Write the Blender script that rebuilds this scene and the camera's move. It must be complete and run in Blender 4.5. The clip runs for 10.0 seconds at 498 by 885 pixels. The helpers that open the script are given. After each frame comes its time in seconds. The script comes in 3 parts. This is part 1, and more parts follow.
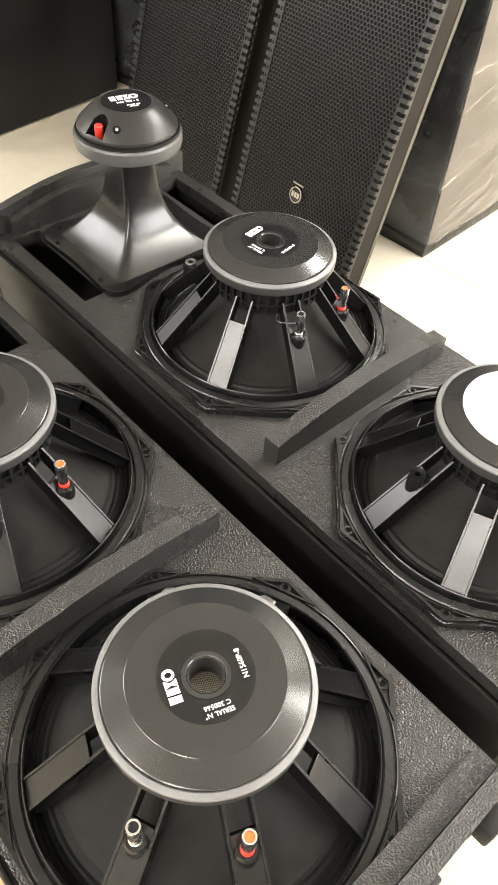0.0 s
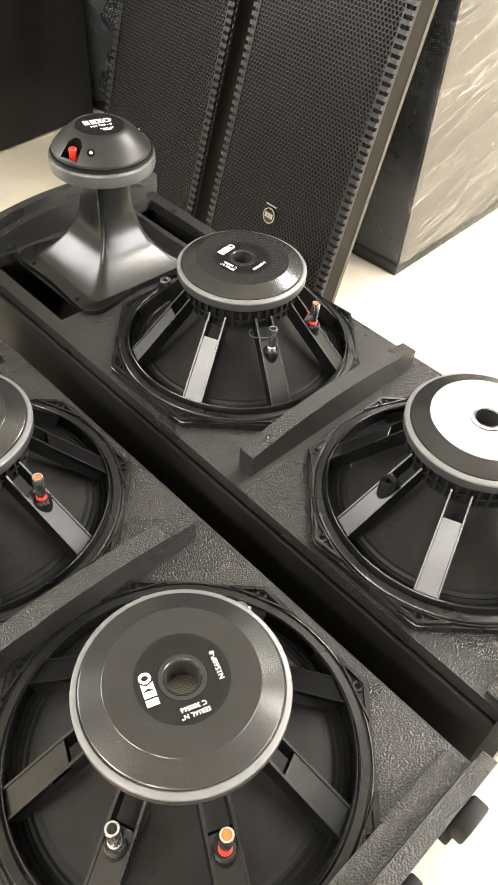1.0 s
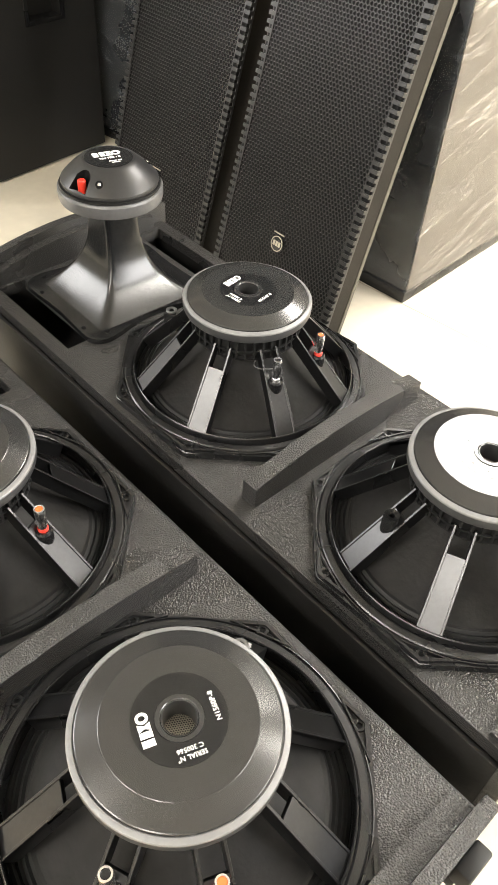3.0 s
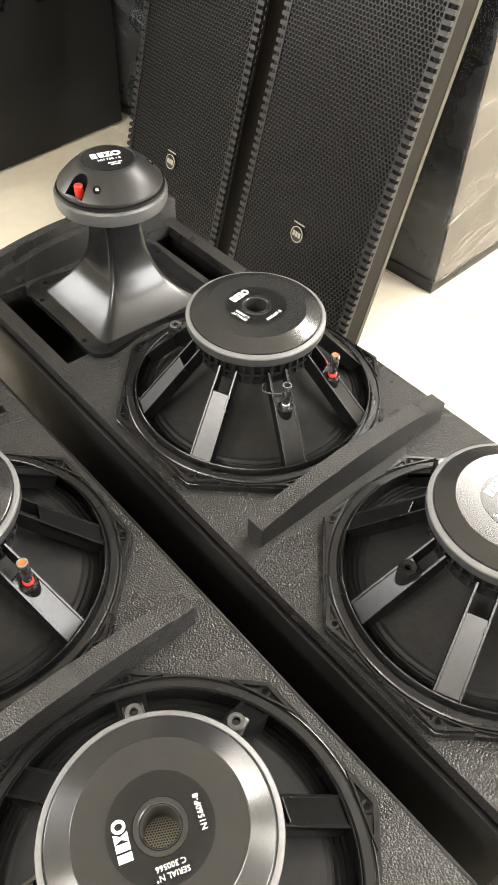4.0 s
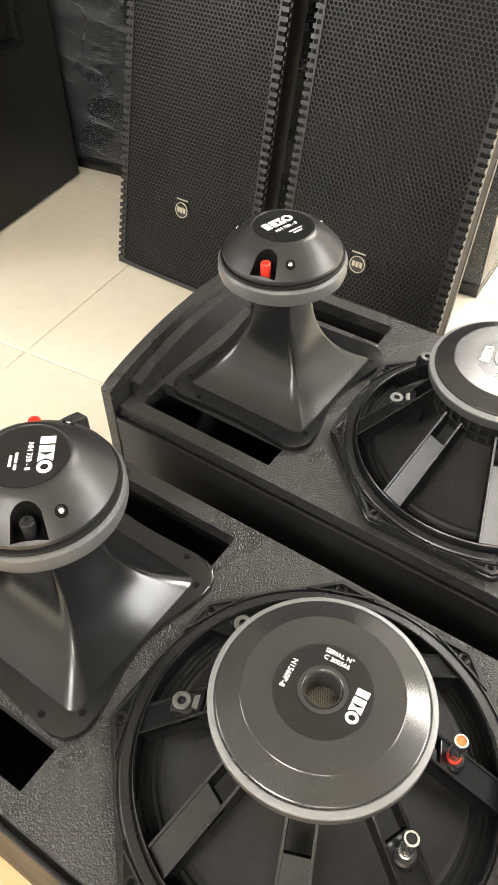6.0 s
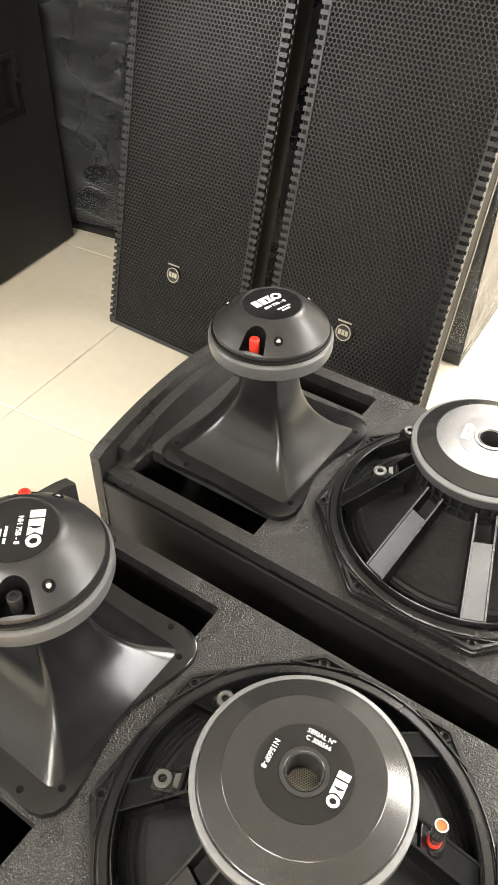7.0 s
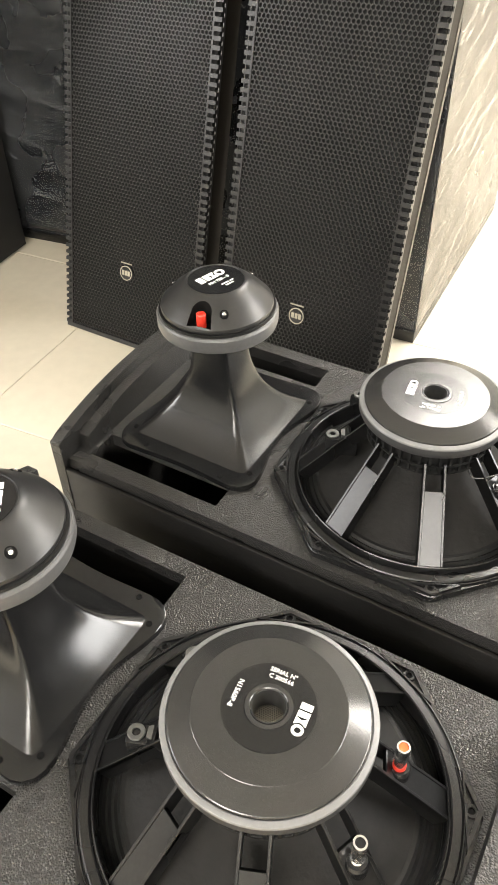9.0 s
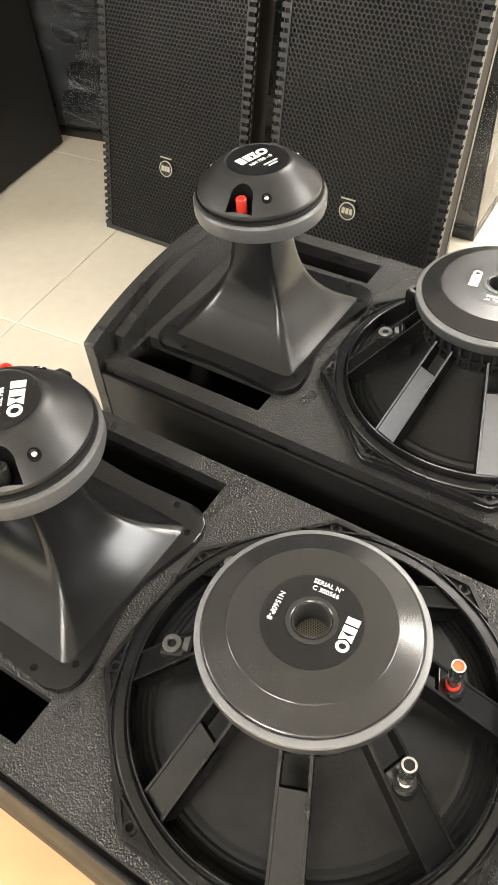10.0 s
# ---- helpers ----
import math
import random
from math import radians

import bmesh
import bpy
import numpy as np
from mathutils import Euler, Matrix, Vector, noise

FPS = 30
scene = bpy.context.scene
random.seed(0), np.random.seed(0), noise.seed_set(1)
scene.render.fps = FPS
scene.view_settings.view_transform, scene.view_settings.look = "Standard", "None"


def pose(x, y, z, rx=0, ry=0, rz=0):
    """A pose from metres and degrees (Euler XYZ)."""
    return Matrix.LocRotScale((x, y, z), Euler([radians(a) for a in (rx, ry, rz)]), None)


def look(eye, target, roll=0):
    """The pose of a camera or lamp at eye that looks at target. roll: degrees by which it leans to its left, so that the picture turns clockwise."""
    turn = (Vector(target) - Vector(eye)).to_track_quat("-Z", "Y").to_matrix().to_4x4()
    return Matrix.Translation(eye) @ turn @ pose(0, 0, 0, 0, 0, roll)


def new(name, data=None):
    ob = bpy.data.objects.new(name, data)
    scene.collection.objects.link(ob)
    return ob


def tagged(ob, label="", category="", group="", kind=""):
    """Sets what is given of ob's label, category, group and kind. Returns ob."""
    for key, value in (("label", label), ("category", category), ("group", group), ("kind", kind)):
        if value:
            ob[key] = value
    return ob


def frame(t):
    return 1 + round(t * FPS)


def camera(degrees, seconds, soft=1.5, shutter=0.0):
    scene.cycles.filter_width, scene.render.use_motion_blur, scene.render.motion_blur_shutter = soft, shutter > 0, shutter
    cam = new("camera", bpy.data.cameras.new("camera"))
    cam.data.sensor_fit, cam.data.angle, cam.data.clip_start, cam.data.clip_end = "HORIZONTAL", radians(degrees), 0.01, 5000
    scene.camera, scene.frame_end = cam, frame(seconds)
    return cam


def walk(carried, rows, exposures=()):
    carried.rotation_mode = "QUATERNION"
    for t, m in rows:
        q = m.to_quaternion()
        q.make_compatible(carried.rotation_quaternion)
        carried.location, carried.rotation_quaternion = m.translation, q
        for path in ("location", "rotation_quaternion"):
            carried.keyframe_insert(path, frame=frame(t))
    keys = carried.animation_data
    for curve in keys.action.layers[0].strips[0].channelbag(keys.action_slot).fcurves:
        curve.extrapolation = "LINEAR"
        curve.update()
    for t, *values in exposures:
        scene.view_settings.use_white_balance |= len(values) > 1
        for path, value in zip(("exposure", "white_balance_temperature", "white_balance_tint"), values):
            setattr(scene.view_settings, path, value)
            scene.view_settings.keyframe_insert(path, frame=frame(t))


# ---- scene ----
cam = camera(36.9, 10.0)
PATH = [
    (0, (0.604, -0.164, 1.12), (-0.351, 0.773, -0.367), 4.7),
    (0.5, (0.614, -0.168, 1.124), (-0.326, 0.821, -0.339), 5.7),
    (1, (0.626, -0.172, 1.126), (-0.33, 0.827, -0.319), 5.0),
    (1.5, (0.631, -0.171, 1.127), (-0.339, 0.841, -0.3), 3.9),
    (2, (0.624, -0.173, 1.129), (-0.363, 0.834, -0.29), 3.9),
    (2.5, (0.623, -0.177, 1.134), (-0.389, 0.829, -0.268), 4.3),
    (2.7, (0.627, -0.174, 1.134), (-0.391, 0.831, -0.264), 4.4),
    (3.8, (0.574, -0.081, 1.139), (-0.352, 0.897, -0.339), 5.4),
    (4, (0.559, -0.065, 1.14), (-0.447, 0.84, -0.332), 2.6),
    (4.5, (0.485, -0.088, 1.139), (-0.606, 0.75, -0.312), -0.2),
    (5, (0.277, -0.189, 1.122), (-0.74, 0.843, -0.257), -2.8),
    (5.5, (0.152, -0.235, 1.091), (-0.691, 0.866, -0.35), -3.4),
    (5.7, (0.129, -0.244, 1.096), (-0.694, 0.854, -0.36), -1.9),
    (7, (0.12, -0.241, 1.137), (-0.723, 0.972, -0.211), 1.0),
    (7.5, (0.129, -0.259, 1.136), (-0.69, 1.0, -0.185), 1.7),
    (8, (0.139, -0.266, 1.139), (-0.643, 1.021, -0.178), 2.6),
    (8.5, (0.159, -0.271, 1.138), (-0.594, 1.04, -0.172), 1.3),
    (9, (0.168, -0.269, 1.121), (-0.625, 0.991, -0.214), -1.6),
    (9.5, (0.155, -0.257, 1.085), (-0.721, 0.878, -0.309), -5.8),
    (10, (0.153, -0.237, 1.065), (-0.669, 0.814, -0.425), -5.7),
]
EXPOSURES = [(0, 0.3), (2.7, 0.3), (4, 0.27), (4.5, 0.36), (5, 0.42), (5.5, 0.28), (7, 0.38), (8, 0.37), (9, 0.32), (10, 0.18)]
walk(cam, [(t, look(eye, target, roll)) for t, eye, target, roll in PATH], EXPOSURES)

# ---------------------------------------------------------------- world, lamps
world = bpy.data.worlds.new("world")
scene.world = world
world.use_nodes = True
wbg = world.node_tree.nodes["Background"]
wbg.inputs[0].default_value = (0.9, 0.95, 1.0, 1)
wbg.inputs[1].default_value = 0.3
ROOM = (-3.4, 3.4, -3.6, 4.4, 2.8)          # x0, x1, y0, y1, height
PANELS = [(-0.2, 2.85, 1.5, 0.9), (2.2, 2.85, 1.5, 0.9), (-0.2, -2.65, 1.5, 1.1), (2.0, -2.65, 1.4, 1.1)]   # x, y, width, depth
for px, py, pw, pd in PANELS:
    lamp = bpy.data.lights.new("panel_lamp", "AREA")
    lamp.shape, lamp.size, lamp.size_y, lamp.energy, lamp.color = "RECTANGLE", pw, pd, 100 * pw * pd if py > 0 else 58 * pw * pd, (1.0, 0.96, 0.89)
    new("panel_lamp", lamp).matrix_world = pose(px, py, ROOM[4] - 0.05)
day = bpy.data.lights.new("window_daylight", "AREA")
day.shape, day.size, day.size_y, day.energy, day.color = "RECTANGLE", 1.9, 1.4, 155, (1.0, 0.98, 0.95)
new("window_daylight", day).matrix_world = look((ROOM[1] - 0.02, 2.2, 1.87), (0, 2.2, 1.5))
day2 = bpy.data.lights.new("window_daylight", "AREA")
day2.shape, day2.size, day2.size_y, day2.energy, day2.color = "RECTANGLE", 1.9, 1.4, 105, (1.0, 0.98, 0.95)
new("window_daylight", day2).matrix_world = look((ROOM[0] + 0.02, -2.2, 1.87), (0, -2.2, 1.5))


# ---------------------------------------------------------------- materials
def mat(name, color, rough=0.5, metal=0.0, spread=0.15, grain=200.0, bump=0.0, bump_scale=300.0, rough_spread=0.1,
        blotch=6.0, coat=0.0, emit=0.0, dots=False, detail=3.0, spec=0.5):
    """A painted, moulded or metal surface: colour varied at two scales, gloss varied, fine relief."""
    m = bpy.data.materials.new(name)
    m.use_nodes = True
    nt = m.node_tree
    n, l = nt.nodes, nt.links
    b = n["Principled BSDF"]
    tc = n.new("ShaderNodeTexCoord")
    fine, wide = n.new("ShaderNodeTexNoise"), n.new("ShaderNodeTexNoise")
    fine.inputs["Scale"].default_value, wide.inputs["Scale"].default_value = grain, blotch
    fine.inputs["Detail"].default_value, wide.inputs["Detail"].default_value = 2, 4
    add = n.new("ShaderNodeMath")
    add.operation = "ADD"
    for t in (fine, wide):
        l.new(tc.outputs["Object"], t.inputs["Vector"])
    l.new(fine.outputs["Fac"], add.inputs[0])
    l.new(wide.outputs["Fac"], add.inputs[1])
    ramp = n.new("ShaderNodeMapRange")
    ramp.inputs[1].default_value, ramp.inputs[2].default_value = 0.6, 1.4
    ramp.inputs[3].default_value, ramp.inputs[4].default_value = 1 - spread, 1 + spread
    l.new(add.outputs[0], ramp.inputs[0])
    mul = n.new("ShaderNodeVectorMath")
    mul.operation = "SCALE"
    mul.inputs[0].default_value = color
    l.new(ramp.outputs[0], mul.inputs["Scale"])
    l.new(mul.outputs[0], b.inputs["Base Color"])
    rr = n.new("ShaderNodeMapRange")
    rr.inputs[1].default_value, rr.inputs[2].default_value = 0.3, 0.7
    rr.inputs[3].default_value, rr.inputs[4].default_value = max(0.02, rough - rough_spread), min(1, rough + rough_spread)
    l.new(wide.outputs["Fac"], rr.inputs[0])
    l.new(rr.outputs[0], b.inputs["Roughness"])
    b.inputs["Metallic"].default_value = metal
    b.inputs["Coat Weight"].default_value = coat
    b.inputs["Specular IOR Level"].default_value = spec
    if bump:
        bt, bn = n.new("ShaderNodeTexVoronoi" if dots else "ShaderNodeTexNoise"), n.new("ShaderNodeBump")
        bt.inputs["Scale"].default_value = bump_scale
        if dots:
            bt.feature = "SMOOTH_F1"
            bt.inputs["Smoothness"].default_value = 0.25
            bn.invert = True
        else:
            bt.inputs["Detail"].default_value = detail
        bn.inputs["Strength"].default_value, bn.inputs["Distance"].default_value = bump, 0.0012
        l.new(tc.outputs["Object"], bt.inputs["Vector"])
        l.new(bt.outputs["Distance" if dots else "Fac"], bn.inputs["Height"])
        l.new(bn.outputs[0], b.inputs["Normal"])
    if emit:
        b.inputs["Emission Color"].default_value = (*color, 1)
        b.inputs["Emission Strength"].default_value = emit
    return m


PAINT = mat("textured_black_paint", (0.029, 0.0282, 0.0275), 0.3, bump=0.85, bump_scale=500, dots=True, spread=0.25, grain=260, detail=1.5, rough_spread=0.08)
SIDE = mat("black_cabinet_side", (0.012, 0.0115, 0.011), 0.5, spec=0.3, bump=0.35, bump_scale=240, spread=0.25)
# near-black colour standing for the shade in holes, recesses and slots
HOLESHADE = mat("near_black_hole_shade", (0.005, 0.005, 0.005), 0.85, spec=0.1, spread=0.3)
CAST = mat("black_cast_frame", (0.010, 0.010, 0.0105), 0.27, spec=0.5, bump=0.12, bump_scale=500, spread=0.2, rough_spread=0.07)
ARM = mat("satin_cast_arm", (0.052, 0.052, 0.053), 0.3, metal=0.93, bump=0.02, bump_scale=600, spread=0.15, rough_spread=0.06)
MAGNET = mat("dark_grey_magnet_coating", (0.07, 0.0697, 0.0695), 0.225, metal=0.7, spread=0.02, rough_spread=0.01, blotch=12)
MAGSIDE = mat("dark_grey_magnet_side", (0.055, 0.055, 0.056), 0.42, metal=0.2, bump=0.08, bump_scale=500, spread=0.15, blotch=20)
RIMGREY = mat("grey_magnet_rim", (0.19, 0.19, 0.192), 0.42, metal=0.25, bump=0.05, bump_scale=700, spread=0.1, rough_spread=0.03, blotch=20)
LABEL = mat("black_satin_label", (0.010, 0.010, 0.0105), 0.22, spec=0.45, spread=0.15, rough_spread=0.04)
WHITE = mat("white_print", (0.82, 0.82, 0.8), 0.5, spread=0.04)
BEZEL = mat("grey_vent_rim", (0.05, 0.05, 0.05), 0.3, metal=0.5)
MESHMETAL = mat("pale_vent_mesh", (0.36, 0.35, 0.31), 0.4, metal=0.6)
PAPER = mat("grey_black_cone_paper", (0.011, 0.0105, 0.010), 0.72, spec=0.25, bump=0.5, bump_scale=120, spread=0.45, grain=70, blotch=14)
RUBBER = mat("black_rubber", (0.008, 0.008, 0.008), 0.55, spec=0.35, spread=0.2)
CHROME = mat("chrome", (0.88, 0.88, 0.89), 0.24, metal=1.0, spread=0.05, rough_spread=0.04)
RED = mat("red_plastic", (0.58, 0.035, 0.02), 0.35, spread=0.1)
ORANGE = mat("orange_red_cap", (0.85, 0.14, 0.03), 0.45, spread=0.08)
LUGGREY = mat("bare_grey_lug", (0.17, 0.17, 0.167), 0.38, metal=0.85, spread=0.15)
HORN = mat("black_moulded_plastic", (0.009, 0.009, 0.0094), 0.2, spread=0.12, rough_spread=0.05, blotch=14)
HORNRING = mat("grey_driver_ring", (0.115, 0.115, 0.117), 0.42, metal=0.3, bump=0.06, spread=0.12)
CAP = mat("satin_black_driver_cap", (0.018, 0.018, 0.0185), 0.36, bump=0.04, bump_scale=600, spread=0.15, rough_spread=0.04)
GRILLE = mat("black_steel_grille", (0.018, 0.0177, 0.0173), 0.36, spec=0.5, spread=0.06, rough_spread=0.015)
GRILLEBACK = mat("black_foam", (0.004, 0.004, 0.004), 0.9, spread=0.3)
BOXSIDE = mat("brown_black_side", (0.014, 0.0115, 0.009), 0.6, spec=0.18, bump=0.15, spread=0.2)
EDGEGREY = mat("worn_grey_edge", (0.07, 0.062, 0.05), 0.5, spread=0.3, grain=60)
BADGE = mat("black_badge", (0.02, 0.02, 0.02), 0.3)
BADGELINE = mat("pale_gold_print", (0.42, 0.39, 0.31), 0.4, metal=0.3)
GROUT = mat("grey_grout", (0.58, 0.53, 0.43), 0.8, spread=0.2)
WALL = mat("cream_wall_paint", (0.40, 0.388, 0.355), 0.7, bump=0.15, bump_scale=80, spread=0.05)
CEIL = mat("white_ceiling_paint", (0.5, 0.49, 0.47), 0.8, spread=0.05)
FRAMEWHITE = mat("white_window_frame", (0.75, 0.75, 0.73), 0.4, spread=0.05)
DIFFUSER = mat("lamp_diffuser", (1.0, 0.95, 0.86), 0.5, emit=6.0, spread=0.02)
WIRE = mat("red_wire", (0.6, 0.02, 0.02), 0.4)
WIREGREY = mat("grey_wire", (0.1, 0.1, 0.1), 0.4)


def tile_material():
    m = mat("cream_polished_tile", (0.68, 0.625, 0.51), 0.2, spread=0.05, grain=30, blotch=3, rough_spread=0.06)
    nt = m.node_tree
    b = nt.nodes["Principled BSDF"]
    info, mr, mul = nt.nodes.new("ShaderNodeObjectInfo"), nt.nodes.new("ShaderNodeMapRange"), nt.nodes.new("ShaderNodeVectorMath")
    mul.operation = "SCALE"
    mr.inputs[3].default_value, mr.inputs[4].default_value = 0.95, 1.04
    old = b.inputs["Base Color"].links[0].from_socket
    nt.links.new(info.outputs["Random"], mr.inputs[0])
    nt.links.new(old, mul.inputs[0])
    nt.links.new(mr.outputs[0], mul.inputs["Scale"])
    nt.links.new(mul.outputs[0], b.inputs["Base Color"])
    return m


def film_material(name, opacity, tint):
    """Stretch film: clear layers with milky streaks and a wet gloss."""
    m = bpy.data.materials.new(name)
    m.use_nodes = True
    nt = m.node_tree
    n, l = nt.nodes, nt.links
    b = n["Principled BSDF"]
    b.inputs["Base Color"].default_value = (*tint, 1)
    b.inputs["Roughness"].default_value = 0.16
    tc, mp = n.new("ShaderNodeTexCoord"), n.new("ShaderNodeMapping")
    mp.vector_type = "TEXTURE"
    mp.inputs["Rotation"].default_value = (radians(14), radians(9), 0)
    mp.inputs["Scale"].default_value = (0.8, 1.0, 0.11)
    streak, fine, bn = n.new("ShaderNodeTexNoise"), n.new("ShaderNodeTexNoise"), n.new("ShaderNodeBump")
    streak.inputs["Scale"].default_value, streak.inputs["Detail"].default_value, streak.inputs["Distortion"].default_value = 1.6, 6, 0.8
    fine.inputs["Scale"].default_value, fine.inputs["Detail"].default_value = 4.0, 5
    l.new(tc.outputs["Object"], mp.inputs[0])
    l.new(mp.outputs[0], streak.inputs["Vector"])
    l.new(mp.outputs[0], fine.inputs["Vector"])
    crease = n.new("ShaderNodeTexNoise")
    crease.inputs["Scale"].default_value, crease.inputs["Detail"].default_value, crease.inputs["Distortion"].default_value = 3.4, 4, 1.6
    l.new(mp.outputs[0], crease.inputs["Vector"])
    mr, mc, mx = n.new("ShaderNodeMapRange"), n.new("ShaderNodeMapRange"), n.new("ShaderNodeMath")
    mr.inputs[1].default_value, mr.inputs[2].default_value = 0.35, 0.7
    mr.inputs[3].default_value, mr.inputs[4].default_value = opacity * 0.6, min(1.0, opacity * 1.5)
    mc.inputs[1].default_value, mc.inputs[2].default_value = 0.6, 0.68
    mc.inputs[3].default_value, mc.inputs[4].default_value = 0.0, min(0.8, opacity * 2.6)
    mx.operation = "ADD"
    mx.use_clamp = True
    l.new(streak.outputs["Fac"], mr.inputs[0])
    l.new(crease.outputs["Fac"], mc.inputs[0])
    l.new(mr.outputs[0], mx.inputs[0])
    l.new(mc.outputs[0], mx.inputs[1])
    # thin folds: lines along which a third noise crosses its middle
    fold, off, thin = n.new("ShaderNodeTexNoise"), n.new("ShaderNodeMath"), n.new("ShaderNodeMath")
    fold.inputs["Scale"].default_value, fold.inputs["Detail"].default_value, fold.inputs["Distortion"].default_value = 1.5, 3, 0.5
    l.new(mp.outputs[0], fold.inputs["Vector"])
    off.operation, off.inputs[1].default_value = "SUBTRACT", 0.5
    l.new(fold.outputs["Fac"], off.inputs[0])
    side = n.new("ShaderNodeMath")
    side.operation = "ABSOLUTE"
    l.new(off.outputs[0], side.inputs[0])
    thin.operation, thin.inputs[1].default_value, thin.inputs[2].default_value, thin.use_clamp = "MULTIPLY_ADD", -28.0, 1.0, True
    l.new(side.outputs[0], thin.inputs[0])
    gain, tot, hsum = n.new("ShaderNodeMath"), n.new("ShaderNodeMath"), n.new("ShaderNodeMath")
    gain.operation = "MULTIPLY"
    l.new(thin.outputs[0], gain.inputs[0])
    l.new(mr.outputs[0], gain.inputs[1])
    tot.operation, tot.use_clamp, tot.inputs[1].default_value = "MULTIPLY_ADD", True, 1.6
    l.new(gain.outputs[0], tot.inputs[0])
    l.new(mx.outputs[0], tot.inputs[2])
    hsum.operation, hsum.inputs[1].default_value = "MULTIPLY_ADD", 0.5
    l.new(thin.outputs[0], hsum.inputs[0])
    l.new(fine.outputs["Fac"], hsum.inputs[2])
    l.new(tot.outputs[0], b.inputs["Alpha"])
    bn.inputs["Strength"].default_value, bn.inputs["Distance"].default_value = 0.8, 0.012
    l.new(hsum.outputs[0], bn.inputs["Height"])
    l.new(bn.outputs[0], b.inputs["Normal"])
    return m


TILE = tile_material()
FILM = film_material("stretch_film", 0.15, (0.46, 0.42, 0.37))
CARD = mat("brown_grey_sheet", (0.048, 0.040, 0.031), 0.35, spread=0.2, grain=40, blotch=5, bump=0.1, bump_scale=30)
FILMDARK = film_material("thin_stretch_film", 0.06, (0.42, 0.45, 0.5))


# ---------------------------------------------------------------- mesh helpers
def smooth_mesh(me, angle=35):
    for p in me.polygons:
        p.use_smooth = True
    me.set_sharp_from_angle(angle=radians(angle))


def finish(name, bm, material, angle=26):
    bmesh.ops.recalc_face_normals(bm, faces=bm.faces)
    me = bpy.data.meshes.new(name)
    bm.to_mesh(me)
    bm.free()
    me.materials.append(material)
    smooth_mesh(me, angle)
    return me


def part(name, bm, material, parent, label="", m=None):
    """Links a bmesh, or a finished mesh, as one mesh object under a thing or a part."""
    me = finish(name, bm, material) if isinstance(bm, bmesh.types.BMesh) else bm
    ob = new(name, me)
    ob.parent = parent
    if m is not None:
        ob.matrix_basis = m
    if label:
        tagged(ob, label)
    return ob


def thing(name, m, label, category, group="", kind=""):
    ob = new(name)
    ob.empty_display_size = 0.05
    ob.matrix_basis = m
    return tagged(ob, label, category, group, kind)


def box(bm, x0, x1, y0, y1, z0, z1, bevel=0.0, segments=2):
    b2 = bmesh.new()
    bmesh.ops.create_cube(b2, size=1)
    for v in b2.verts:
        v.co = Vector(((x0 + x1) / 2 + v.co.x * (x1 - x0), (y0 + y1) / 2 + v.co.y * (y1 - y0), (z0 + z1) / 2 + v.co.z * (z1 - z0)))
    if bevel:
        bmesh.ops.bevel(b2, geom=b2.edges[:], offset=bevel, segments=segments, profile=0.5, affect="EDGES")
    join(bm, b2)
    return bm


def join(bm, other, m=None):
    if m is not None:
        bmesh.ops.transform(other, matrix=m, verts=other.verts)
    vs = {v: bm.verts.new(v.co) for v in other.verts}
    for f in other.faces:
        bm.faces.new([vs[v] for v in f.verts])
    other.free()


def prism(points, z0, z1, bevel=0.0):
    bm = bmesh.new()
    low, high = [bm.verts.new((x, y, z0)) for x, y in points], [bm.verts.new((x, y, z1)) for x, y in points]
    bm.faces.new(low[::-1])
    top = bm.faces.new(high)
    k = len(points)
    for i in range(k):
        bm.faces.new((low[i], low[(i + 1) % k], high[(i + 1) % k], high[i]))
    if bevel:
        bmesh.ops.bevel(bm, geom=list(top.edges), offset=bevel, segments=2, profile=0.5, affect="EDGES")
    return bm


def lathe(profile, steps=96, closed=False):
    """Turns (radius, height) pairs about the z axis."""
    bm = bmesh.new()
    rings = []
    for r, z in profile:
        if r < 1e-6:
            rings.append([bm.verts.new((0, 0, z))])
        else:
            rings.append([bm.verts.new((r * math.cos(2 * math.pi * i / steps), r * math.sin(2 * math.pi * i / steps), z)) for i in range(steps)])
    pairs = list(zip(rings, rings[1:])) + ([(rings[-1], rings[0])] if closed else [])
    for a, b in pairs:
        for i in range(steps):
            j = (i + 1) % steps
            if len(a) == 1 and len(b) == 1:
                continue
            if len(a) == 1:
                bm.faces.new((a[0], b[i], b[j]))
            elif len(b) == 1:
                bm.faces.new((a[i], a[j], b[0]))
            else:
                bm.faces.new((a[i], a[j], b[j], b[i]))
    return bm


